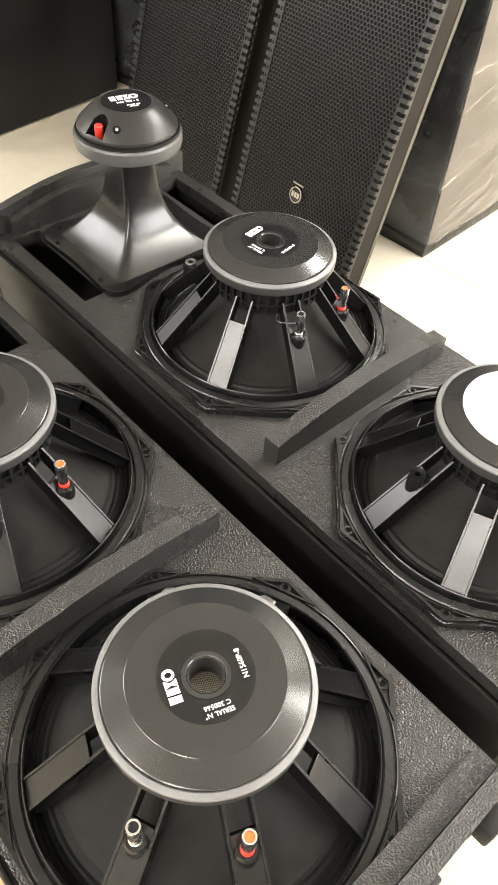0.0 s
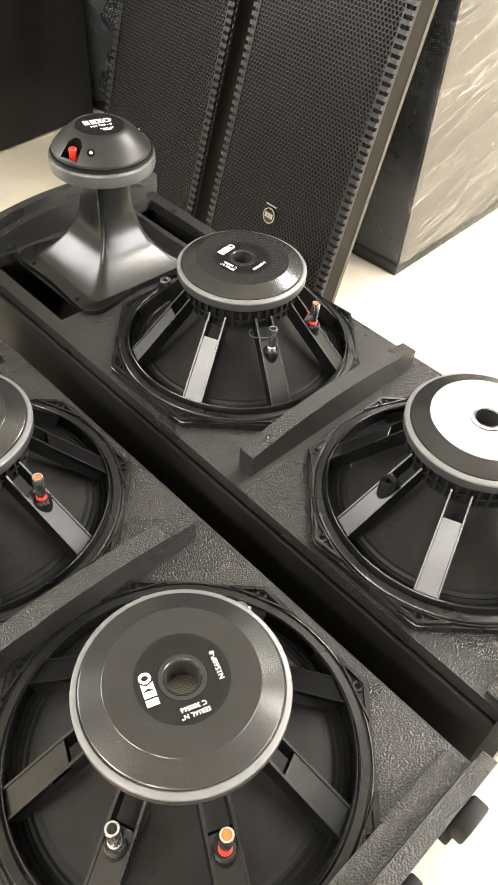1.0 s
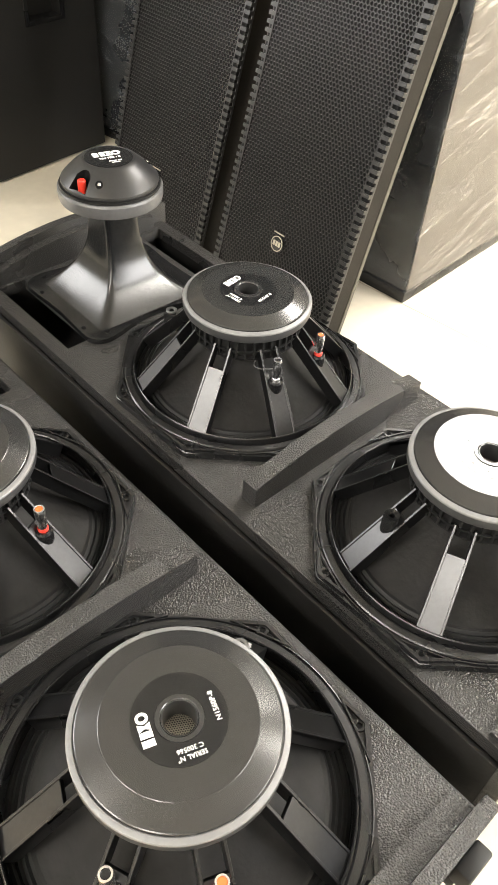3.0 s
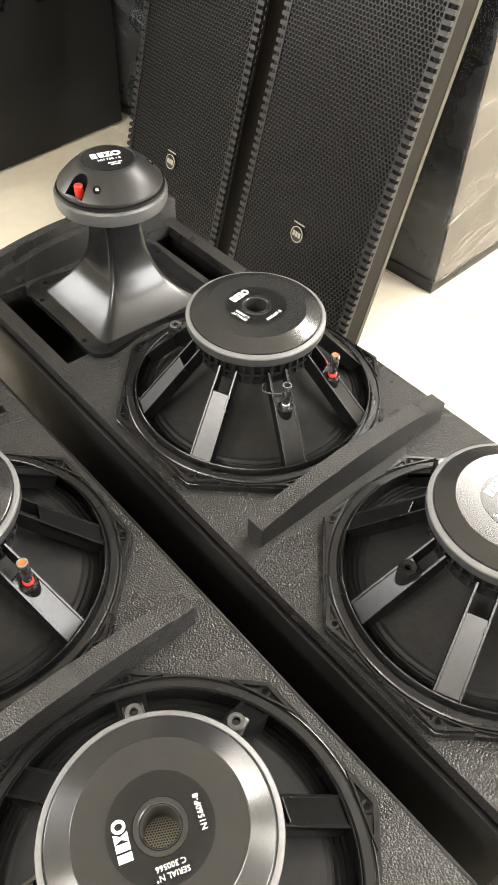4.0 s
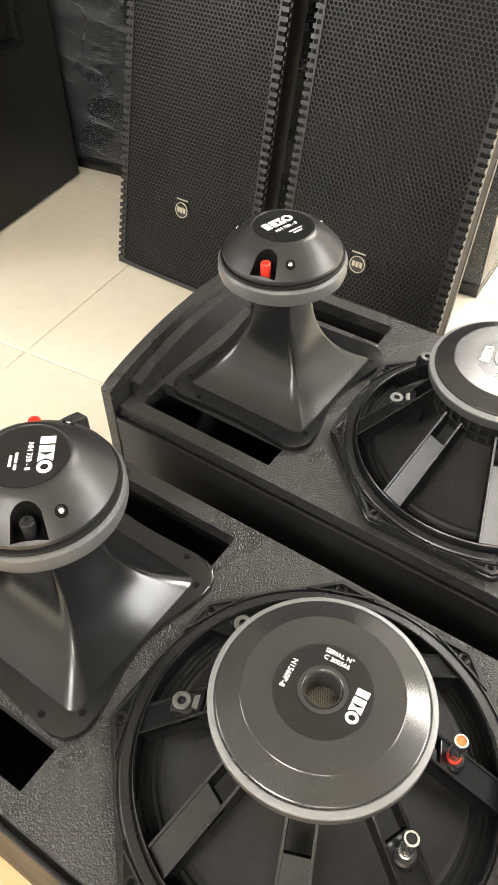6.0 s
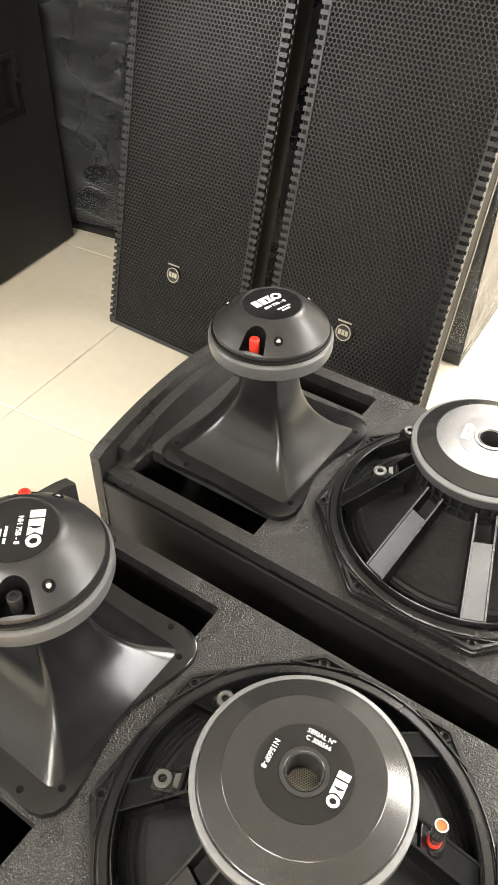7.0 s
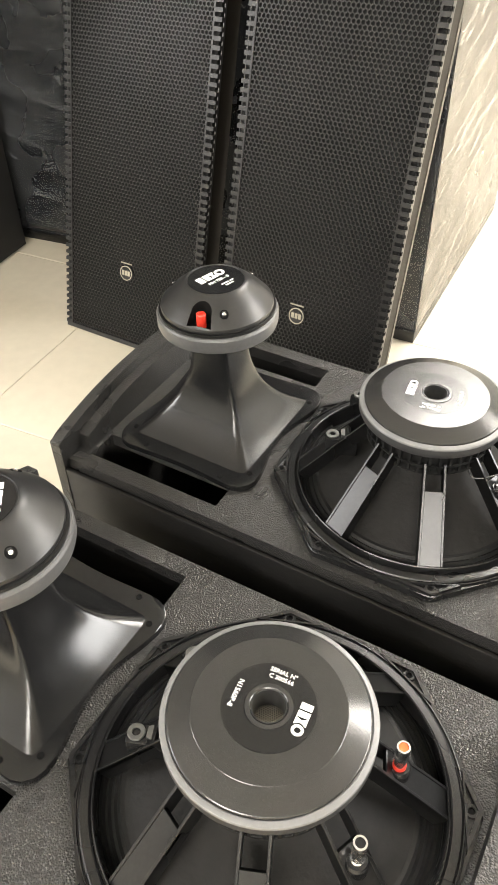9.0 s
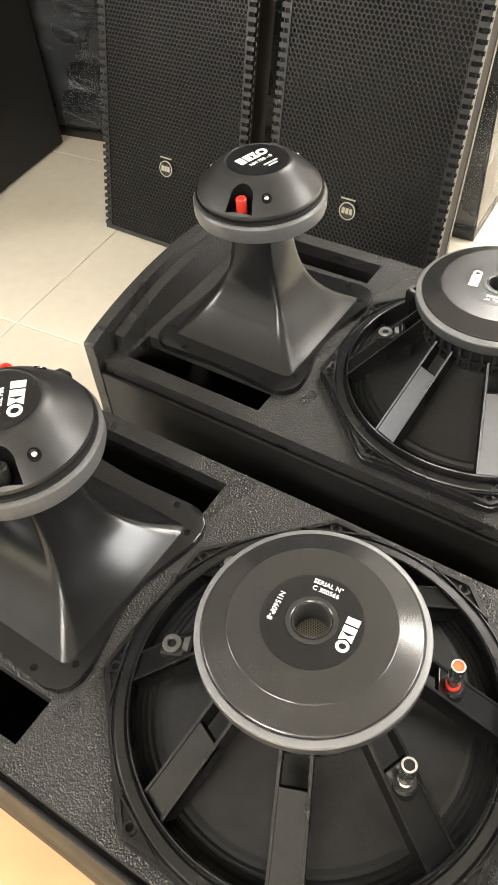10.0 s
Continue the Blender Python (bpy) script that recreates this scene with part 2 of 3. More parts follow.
def plate(xs, ys, gone, z0, z1):
    """A flat panel cut by the lines xs and ys, with the cells in gone left open right through."""
    bm = bmesh.new()
    vs = {}

    def v(i, j, k):
        if (i, j, k) not in vs:
            vs[i, j, k] = bm.verts.new((xs[i], ys[j], (z0, z1)[k]))
        return vs[i, j, k]
    nx, ny = len(xs) - 1, len(ys) - 1
    here = lambda i, j: 0 <= i < nx and 0 <= j < ny and (i, j) not in gone
    for i in range(nx):
        for j in range(ny):
            if not here(i, j):
                continue
            bm.faces.new((v(i, j, 1), v(i + 1, j, 1), v(i + 1, j + 1, 1), v(i, j + 1, 1)))
            bm.faces.new((v(i, j, 0), v(i, j + 1, 0), v(i + 1, j + 1, 0), v(i + 1, j, 0)))
            for di, dj, a, b in ((-1, 0, (i, j + 1), (i, j)), (1, 0, (i + 1, j), (i + 1, j + 1)), (0, -1, (i, j), (i + 1, j)), (0, 1, (i + 1, j + 1), (i, j + 1))):
                if not here(i + di, j + dj):
                    bm.faces.new((v(*a, 0), v(*b, 0), v(*b, 1), v(*a, 1)))
    return bm


def tube(points, radius, sides=8):
    """A round wire through the points."""
    bm = bmesh.new()
    pts = [Vector(p) for p in points]
    rings = []
    for i, p in enumerate(pts):
        way = (pts[min(i + 1, len(pts) - 1)] - pts[max(i - 1, 0)]).normalized()
        a = way.orthogonal().normalized()
        b = way.cross(a)
        rings.append([bm.verts.new(p + radius * (math.cos(2 * math.pi * k / sides) * a + math.sin(2 * math.pi * k / sides) * b)) for k in range(sides)])
    for r, s in zip(rings, rings[1:]):
        for k in range(sides):
            bm.faces.new((r[k], r[(k + 1) % sides], s[(k + 1) % sides], s[k]))
    bm.faces.new(rings[0][::-1])
    bm.faces.new(rings[-1])
    return bm


def hex_sheet(name, width, height, pitch, hole, depth, material, inside=None):
    """Perforated sheet in the x, z plane, holes in a honeycomb, real openings with walls."""
    verts, faces = [], []
    R = pitch / math.sqrt(3)
    rows, cols = int(height / (1.5 * R)), int(width / pitch)
    ca = [(math.cos(radians(30 + 60 * k)), math.sin(radians(30 + 60 * k))) for k in range(6)]
    for j in range(rows):
        for i in range(cols):
            cx, cz = (i + 0.5 + 0.5 * (j % 2)) * pitch - (cols + 0.5) * pitch / 2, (j + 0.6) * 1.5 * R
            if inside and not inside(cx, cz):
                continue
            o = len(verts)
            verts += [(cx + R * a, 0, cz + R * b) for a, b in ca]
            verts += [(cx + R * hole * a, 0, cz + R * hole * b) for a, b in ca]
            verts += [(cx + R * hole * a, depth, cz + R * hole * b) for a, b in ca]
            for k in range(6):
                q = (k + 1) % 6
                faces += [(o + k, o + q, o + 6 + q, o + 6 + k), (o + 6 + k, o + 6 + q, o + 12 + q, o + 12 + k)]
    me = bpy.data.meshes.new(name)
    me.from_pydata(verts, [], faces)
    me.materials.append(material)
    return me


def words(body, size, material, depth=0.0003):
    """A line of print as a mesh in the x, y plane, centred."""
    cu = bpy.data.curves.new("print", "FONT")
    cu.body, cu.size, cu.align_x, cu.align_y, cu.extrude, cu.resolution_u = body, size, "CENTER", "CENTER", depth, 2
    ob = new("print", cu)
    me = bpy.data.meshes.new_from_object(ob.evaluated_get(bpy.context.evaluated_depsgraph_get()))
    bpy.data.objects.remove(ob)
    bpy.data.curves.remove(cu)
    me.materials.clear()
    me.materials.append(material)
    return me


def bars(shapes, material, depth=0.0005):
    """Flat printed strokes: each a list of x, y corners."""
    bm = bmesh.new()
    for pts in shapes:
        join(bm, prism(pts, 0, depth))
    return finish("print", bm, material)


def rect(x0, x1, y0, y1):
    return [(x0, y0), (x1, y0), (x1, y1), (x0, y1)]


CACHE = {}


def kept(key, make):
    if key not in CACHE:
        CACHE[key] = make()
    return CACHE[key]


# ---------------------------------------------------------------- room
x0, x1, y0, y1, top = ROOM
TILE_SIZE, JOINT = 0.70, 0.002
floor = new("floor", finish("floor", box(bmesh.new(), x0, x1, y0, y1, -0.12, -0.004), GROUT))
tagged(floor, "cream polished ceramic tile floor with thin grey joints", "floor", kind="structure")
ceiling = new("ceiling", finish("ceiling", box(bmesh.new(), x0, x1, y0, y1, top, top + 0.1), CEIL))
tagged(ceiling, "plain white painted ceiling with flat light panels", "ceiling", kind="structure")


def wall(name, bm, label):
    return tagged(new(name, finish(name, bm, WALL)), label, "wall", kind="structure")


west = plate([y0 - 0.15, -3.2, -1.2, y1 + 0.15], [-0.12, 1.15, 2.6, top + 0.1], {(1, 1)}, 0, 0.15)
bmesh.ops.transform(west, matrix=Matrix(((0, 0, 1, x0 - 0.15), (1, 0, 0, 0), (0, 1, 0, 0), (0, 0, 0, 1))), verts=west.verts)
wall("wall_west", west, "plain cream painted wall with one window opening")
wall("wall_north", box(bmesh.new(), x0, x1, y1, y1 + 0.15, -0.12, top + 0.1), "plain cream painted wall")
wall("wall_south", box(bmesh.new(), x0, x1, y0 - 0.15, y0, -0.12, top + 0.1), "plain cream painted wall")
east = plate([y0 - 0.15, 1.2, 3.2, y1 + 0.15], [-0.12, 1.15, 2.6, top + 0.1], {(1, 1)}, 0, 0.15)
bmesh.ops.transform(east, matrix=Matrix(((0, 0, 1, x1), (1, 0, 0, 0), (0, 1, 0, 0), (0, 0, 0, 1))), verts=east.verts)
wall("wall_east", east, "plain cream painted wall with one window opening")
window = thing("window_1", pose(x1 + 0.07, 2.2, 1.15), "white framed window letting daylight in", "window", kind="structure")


def window_frame(width, height):
    """Outer frame and a middle post, across y and up z."""
    bm, w = bmesh.new(), width / 2
    for a, b, c, d in ((-w, -w + 0.05, 0, height), (w - 0.05, w, 0, height), (-w + 0.05, w - 0.05, 0, 0.05), (-w + 0.05, w - 0.05, height - 0.05, height), (-0.025, 0.025, 0.05, height - 0.05)):
        box(bm, -0.03, 0.03, a, b, c, d, 0.004)
    return finish("window_frame", bm, FRAMEWHITE)


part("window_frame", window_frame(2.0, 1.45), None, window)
window2 = thing("window_2", pose(x0 - 0.07, -2.2, 1.15), "white framed window letting daylight in", "window", kind="structure")
part("window_frame", window_frame(2.0, 1.45), None, window2)


def ceiling_light(px, py, pw, pd):
    t = thing("ceiling_light", pose(px, py, top - 0.03), "flat white rectangular light panel on the ceiling", "lamp", "ceiling lights")
    w, d = pw / 2 + 0.02, pd / 2 + 0.02
    part("frame", kept(("lf", pw, pd), lambda: finish("frame", plate([-w, -w + 0.025, w - 0.025, w], [-d, -d + 0.025, d - 0.025, d], {(1, 1)}, -0.012, 0.03), FRAMEWHITE)), None, t)
    part("diffuser", kept(("ld", pw, pd), lambda: finish("diffuser", box(bmesh.new(), -w + 0.025, w - 0.025, -d + 0.025, d - 0.025, 0.0, 0.02), DIFFUSER)), None, t, "glowing white diffuser")


for p in PANELS:
    ceiling_light(*p)


# ---------------------------------------------------------------- loudspeaker cabinets lying on their backs
TOP = 0.40                                  # height of the front boards


def arch_wall(u0, u1, half, low, corner, crown, bevel=0.003):
    """An upright end board whose upper edge bows up towards the middle."""
    bm = bmesh.new()
    k = 24
    ring = []
    for i in range(k + 1):
        s = -half + 2 * half * i / k
        h = corner + (crown - corner) * (1 - (s / half) ** 2)
        ring.append((s, h))
    pts = [(-half, low)] + [(half, low)] + ring[::-1]
    a, b = [bm.verts.new((u0, s, h)) for s, h in pts], [bm.verts.new((u1, s, h)) for s, h in pts]
    bm.faces.new(a)
    bm.faces.new(b[::-1])
    for i in range(len(pts)):
        j = (i + 1) % len(pts)
        bm.faces.new((a[i], b[i], b[j], a[j]))
    if bevel:
        bmesh.ops.bevel(bm, geom=[e for e in bm.edges if all(v.co.z > low + 0.05 for v in e.verts)], offset=bevel, segments=2, profile=0.5, affect="EDGES")
    return bm


def cabinet(m, label, bar_u, slot_u):
    """Local u along the length from the horn end, v across; z = 0 at the floor."""
    t = thing("loudspeaker_cabinet", m, label, "loudspeaker", "opened loudspeaker cabinets")
    half = 0.1935
    shift = pose(0, 0, 0)
    u0, u1 = -0.484, 0.610
    sx = [u0 + 0.018, -0.443, slot_u, u1 - 0.018]
    sy = [-half, -half + 0.0225, -half + 0.0705, half - 0.0705, half - 0.0225, half]
    bm = plate(sx, sy, {(1, 1), (1, 3)}, TOP - 0.02, TOP)
    part("front_board", bm, PAINT, t, "textured black painted board with two slots", shift)
    for side in (-1, 1):
        bm = bmesh.new()
        y = side * (half + 0.004)
        box(bm, u0 + 0.003, u1 - 0.003, min(y, y - side * 0.018), max(y, y - side * 0.018), 0.012, TOP - 0.021, 0.0)
        y = side * (half + 0.010)
        box(bm, u0 + 0.003, u1 - 0.003, min(y, y - side * 0.006), max(y, y - side * 0.006), 0.012, TOP - 0.015, 0.002)
        part("side_panel", bm, SIDE, t, "", shift)
    part("end_board", arch_wall(u0, u0 + 0.017, half + 0.011, 0.012, TOP + 0.034, TOP + 0.064), PAINT, t, "end board with a bowed edge", shift)
    part("end_board", arch_wall(u1 - 0.017, u1, half + 0.011, 0.012, TOP + 0.02, TOP + 0.05), PAINT, t, "end board with a bowed edge", shift)
    part("grille_ledge", arch_wall(u0 + 0.018, u0 + 0.034, half - 0.03, TOP - 0.001, TOP + 0.024, TOP + 0.05, 0.002), PAINT, t, "", shift)
    part("grille_ledge", arch_wall(u1 - 0.042, u1 - 0.018, half - 0.006, TOP - 0.001, TOP + 0.006, TOP + 0.03, 0.002), PAINT, t, "", shift)
    part("divider_bar", arch_wall(bar_u - 0.012, bar_u + 0.012, half - 0.026, TOP - 0.001, TOP + 0.034, TOP + 0.05, 0.002), PAINT, t, "black bar with a slightly bowed edge", shift)
    part("back_panel", box(bmesh.new(), u0 + 0.018, u1 - 0.018, -half, half, 0.012, 0.03), SIDE, t, "", shift)
    # near-black board added to close the slots from below; stands for shade inside
    part("slot_shade_board", box(bmesh.new(), u0 + 0.02, -0.18, -half + 0.002, half - 0.002, TOP - 0.31, TOP - 0.30), HOLESHADE, t, "", shift)
    foot = kept("foot", lambda: finish("rubber_foot", box(bmesh.new(), 0, 0.02, -0.02, 0.02, -0.016, 0.016, 0.004), RUBBER))
    for v in (-half + 0.02, half - 0.02):
        for z in (0.06, 0.345):
            part("rubber_foot", foot, None, t, "", shift @ pose(u1, v, z))
    pad = kept("pad", lambda: finish("base_pad", lathe([(0, 0), (0.018, 0), (0.02, 0.012), (0, 0.012)], 24), RUBBER))
    for u in (u0 + 0.06, u1 - 0.06):
        for v in (-half + 0.05, half - 0.05):
            part("base_pad", pad, None, t, "", shift @ pose(u, v, 0))
    return t


cabinet(pose(0.012, -0.001, 0, 0, 0, 1.2), "black loudspeaker cabinet lying on its back, two woofers resting face down", 0.203, -0.209)
cabinet(pose(-0.003, 0.456, 0, 0, 0, 0.8), "black loudspeaker cabinet lying on its back beside its twin", 0.181, -0.233)


# ---------------------------------------------------------------- woofers, face down, magnets up
def octagon(r):
    return [(r * math.cos(radians(22.5 + 45 * k)), r * math.sin(radians(22.5 + 45 * k))) for k in range(8)]


def make_flange():
    bm = bmesh.new()
    outer = octagon(0.1985)
    k = 96
    ring = [(0.161 * math.cos(2 * math.pi * (i + 0.5) / k + radians(22.5)), 0.161 * math.sin(2 * math.pi * (i + 0.5) / k + radians(22.5))) for i in range(k)]
    dense = []
    for i in range(8):
        a, b = Vector(outer[i]), Vector(outer[(i + 1) % 8])
        dense += [tuple(a.lerp(b, (j + 0.5) / 12)) if j else tuple(a.lerp(b, 0.02)) for j in range(12)]
    lo, hi = [bm.verts.new((*p, 0.0)) for p in dense], [bm.verts.new((*p, 0.0095)) for p in dense]
    li, hj = [bm.verts.new((*p, 0.0)) for p in ring], [bm.verts.new((*p, 0.0095)) for p in ring]
    for i in range(k):
        j = (i + 1) % k
        bm.faces.new((lo[i], lo[j], hi[j], hi[i]))
        bm.faces.new((hi[i], hi[j], hj[j], hj[i]))
        bm.faces.new((li[i], li[j], lo[j], lo[i]))
        bm.faces.new((hj[i], hj[j], li[j], li[i]))
    bmesh.ops.bevel(bm, geom=[e for e in bm.edges if all(v in hi or abs(v.co.z - 0.0095) < 1e-6 and v.co.to_2d().length > 0.17 for v in e.verts)], offset=0.0012, segments=1, affect="EDGES")
    return finish("flange", bm, CAST)


def make_corner():
    """Raised triangular web at a corner of the flange, with its bolt hole."""
    bm = bmesh.new()
    inner = [(0.1915, 0.0), (0.1815, 0.0245), (0.1815, -0.0245)]
    out = [(0.1965, 0.0), (0.1795, 0.037), (0.1795, -0.037)]
    for i in range(3):
        a, b, c, d = out[i], out[(i + 1) % 3], inner[(i + 1) % 3], inner[i]
        join(bm, prism([a, b, c, d], 0.009, 0.0135))
    ring = lathe([(0.0028, 0.006), (0.0028, 0.0115), (0.0062, 0.0115), (0.0068, 0.009)], 20)
    join(bm, ring, pose(0.1862, 0, 0))
    return finish("corner_web", bm, CAST)


def make_hole():
    # shallow disc; the depth of the hole is shade put in as near-black
    return finish("bolt_hole", lathe([(0, 0.0098), (0.0034, 0.0098), (0.0034, 0.0119), (0.0024, 0.0119), (0.0022, 0.0105), (0, 0.0105)], 16), HOLESHADE)


ARM_OUT, ARM_IN = (0.1635, 0.018), (0.080, 0.110)


def make_arm(side=0):
    """One spoke of the frame: a flat strap (side 0) between two upright ribs (side -1, 1), open towards the middle."""
    (ra, za), (rb, zb) = ARM_OUT, ARM_IN
    length = math.hypot(ra - rb, zb - za)
    bm = bmesh.new()
    cut = length * 0.74
    wa, wb = 0.0150, 0.0130
    w = lambda s: wa + (wb - wa) * s / length
    if not side:
        join(bm, prism([(0, -w(0)), (cut, -w(cut)), (cut, w(cut)), (0, w(0))], -0.004, 0.0, 0.0008))
    else:
        pts = [(0, side * w(0)), (length, side * w(length)), (length, side * (w(length) - 0.003)), (0, side * (w(0) - 0.003))]
        join(bm, prism(pts[::-1] if side > 0 else pts, -0.016, 0.0012, 0.0005))
    turn = Matrix(((-(ra - rb) / length, 0, (zb - za) / length, ra), (0, -1, 0, 0), ((zb - za) / length, 0, (ra - rb) / length, za), (0, 0, 0, 1)))
    bmesh.ops.transform(bm, matrix=turn, verts=bm.verts)
    return finish("rib" if side else "arm", bm, ARM, 12)


RISE = 0.017


def make_cage():
    bm = lathe([(0.058, 0.070), (0.0775, 0.074), (0.0795, 0.0765), (0.0795, 0.0785), (0.074, 0.080), (0.074, 0.106), (0.079, 0.108), (0.084, 0.112)], 96)
    bmesh.ops.transform(bm, matrix=pose(0, 0, 0.015), verts=bm.verts)
    return finish("voice_coil_cage", bm, RUBBER)


def make_lug():
    """Fixing eye beside the magnet, on a small upright web."""
    bm = bmesh.new()
    eye = lathe([(0.0038, 0), (0.0038, 0.0015), (0.0043, 0.0022), (0.0078, 0.0022), (0.0084, 0.0015), (0.0084, 0)], 28, True)
    join(bm, eye, pose(0.1205, 0, 0.078))
    join(bm, prism([(0.098, -0.010), (0.110, -0.005), (0.110, 0.005), (0.098, 0.010)], 0.078, 0.0825))
    return finish("fixing_lug", bm, LUGGREY)


def make_lug_web():
    bm = bmesh.new()
    box(bm, 0.088, 0.1295, -0.010, 0.010, 0.050, 0.0775, 0.002)
    return finish("lug_web", bm, CAST)


def logo_shapes(w, h):
    """The maker's mark as plain shapes: two slabs, a waisted block and a ring."""
    q, out = w / 4, []
    out.append([(-2 * q, -h / 2), (-1.2 * q, -h / 2), (-1.2 * q, h / 2), (-2 * q, h / 2)])
    out.append(rect(-0.98 * q, -0.25 * q, -h / 2, h / 2))
    out.append([(-0.2 * q, -h / 2), (0.75 * q, -h / 2), (0.4 * q, 0), (0.75 * q, h / 2), (-0.2 * q, h / 2), (0.12 * q, 0)])
    k = 20
    cx, rx, ry = 1.35 * q, 0.68 * q, h / 2
    for i in range(k):
        a, b = 2 * math.pi * i / k, 2 * math.pi * (i + 1) / k
        out.append([(cx + rx * math.cos(a), ry * math.sin(a)), (cx + rx * math.cos(b), ry * math.sin(b)),
                    (cx + rx * 0.5 * math.cos(b), ry * 0.55 * math.sin(b)), (cx + rx * 0.5 * math.cos(a), ry * 0.55 * math.sin(a))])
    return out


def terminal(parent, red, r, a):
    z = ARM_OUT[1] + (ARM_IN[1] - ARM_OUT[1]) * (ARM_OUT[0] - r) / (ARM_OUT[0] - ARM_IN[0])
    m = pose(0, 0, 0, 0, 0, a) @ pose(r, 0, 0) @ Matrix.Diagonal((0.86, 0.86, 1, 1))
    t = part("binding_post", kept("post", lambda: finish("binding_post", lathe(
        [(0, z - 0.014), (0.0118, z - 0.014), (0.0118, z + 0.004), (0.0100, z + 0.007), (0.0, z + 0.007)], 28), CAST)), None, parent, "", m)
    col = (0.0070, z + 0.007)
    part("collar", kept(("collar", red), lambda: finish("collar", lathe([(0, col[1]), (col[0], col[1]), (col[0], col[1] + 0.003), (0.006, col[1] + 0.0045), (0, col[1] + 0.0045)], 28), RED if red else CHROME)), None, t,
         "red plastic collar" if red else "chrome collar")
    part("barrel", kept("barrel", lambda: finish("barrel", lathe(
        [(0, z + 0.0112), (0.0060, z + 0.0118), (0.0060, z + 0.020), (0.0069, z + 0.022), (0.0073, z + 0.039), (0.0067, z + 0.041), (0.0048, z + 0.041), (0.0046, z + 0.0395)], 28), CHROME)), None, t, "chrome barrel")
    part("cap", kept(("capdisc", red), lambda: finish("cap", lathe([(0.0047, z + 0.038), (0.0047, z + 0.0398), (0.004, z + 0.0402), (0, z + 0.0402)], 24), ORANGE if red else LABEL)), None, t,
         "orange plastic cap" if red else "black plastic cap")
    return t


def woofer(x, y, rot, turn, mark, label, post=None, lugs=(157.5, 202.5), wires=False):
    """turn: where the binding posts lie; mark: where the maker's mark lies, both in degrees."""
    t = thing("woofer", pose(x, y, TOP + 0.001, 0, 0, rot), label, "loudspeaker driver", "woofers")
    part("flange", kept("flange", make_flange), None, t, "black octagonal cast frame")
    rim = part("rim", kept("rim", lambda: finish("rim", lathe(
        [(0.1815, 0.0095), (0.1815, 0.0122), (0.1803, 0.0125), (0.1798, 0.0105), (0.1788, 0.0105), (0.1780, 0.0125), (0.1765, 0.0138), (0.169, 0.0142), (0.1675, 0.0132), (0.1668, 0.0115),
         (0.1655, 0.0115), (0.1650, 0.0215), (0.1640, 0.0225), (0.1628, 0.0215), (0.1612, 0.010), (0.1600, 0.002)], 128), CAST)), None, t)
    for k in range(8):
        a = 22.5 + 45 * k
        c = part("corner_web", kept("corner", make_corner), None, t, "", pose(0, 0, 0, 0, 0, a))
        part("bolt_hole", kept("hole", make_hole), None, c, "", pose(0.1862, 0, 0))
        arm = part("arm", kept("arm", make_arm), None, t, "", pose(0, 0, 0, 0, 0, a))
        for side in (-1, 1):
            part("rib", kept(("rib", side), lambda: make_arm(side)), None, arm)
    part("cone", kept("cone", lambda: finish("cone", lathe([(0.137, 0.010), (0.133, 0.0115), (0.112, 0.025), (0.085, 0.048), (0.066, 0.068), (0.05, 0.084)], 96), PAPER)), None, t, "dark grey pressed paper cone")
    part("surround", kept("surround", lambda: finish("surround", lathe(
        [(0.161, 0.005), (0.157, 0.008), (0.1545, 0.005), (0.152, 0.008), (0.149, 0.0055), (0.146, 0.009), (0.143, 0.007), (0.140, 0.0105), (0.136, 0.0105)], 96), RUBBER)), None, t)
    cage = part("voice_coil_cage", kept("cage", make_cage), None, t)
    part("hoop", kept("hoop", lambda: finish("hoop", lathe([(0.0775, 0.1035), (0.0805, 0.1035), (0.0805, 0.1055), (0.0775, 0.1055)], 96, True), RUBBER)), None, cage)
    for k in range(40):
        part("cage_rib", kept("cagerib", lambda: finish("cage_rib", box(bmesh.new(), 0.0735, 0.0795, -0.0016, 0.0016, 0.093, 0.123), RUBBER)), None, cage, "", pose(0, 0, 0, 0, 0, 9 * k))
    up = pose(0, 0, RISE)
    part("magnet", kept("magnet", lambda: finish("magnet", lathe(
        [(0.067, 0.1085), (0.0860, 0.109), (0.0893, 0.1105), (0.0910, 0.114), (0.0910, 0.1222)], 128), MAGSIDE)), None, t, "dark grey coated magnet ring", up)
    part("magnet_edge", kept("magedge", lambda: finish("magnet_edge", lathe(
        [(0.0910, 0.1222), (0.0911, 0.1238), (0.0904, 0.1250), (0.0868, 0.1266), (0.0858, 0.1266), (0.0852, 0.1255), (0.0845, 0.1255)], 128), RIMGREY)), None, t, "pale grey bevelled edge", up)
    plate_ = part("back_plate", kept("backplate", lambda: finish("back_plate", lathe(
        [(0.0849, 0.121), (0.0848, 0.1272), (0.0843, 0.1283), (0.0835, 0.1288), (0.0652, 0.1362), (0.0646, 0.1366), (0.0205, 0.1366), (0.0200, 0.1378), (0.0165, 0.1378), (0.0152, 0.1365), (0.0150, 0.112)], 128), MAGNET, 8)), None, t, "dark grey domed back plate", up)
    lab = part("label_disc", kept("labeldisc", lambda: finish("label_disc", lathe([(0.0395, 0.1364), (0.0395, 0.1369), (0.0206, 0.1369), (0.0206, 0.1364)], 96), LABEL)), None, plate_, "round black label with white print", pose(0, 0, 0, 0, 0, mark))
    part("maker_mark", kept("mark", lambda: bars(logo_shapes(0.029, 0.0105), WHITE)), None, lab, "white block mark", pose(0.0288, 0, 0.1369, 0, 0, -90))
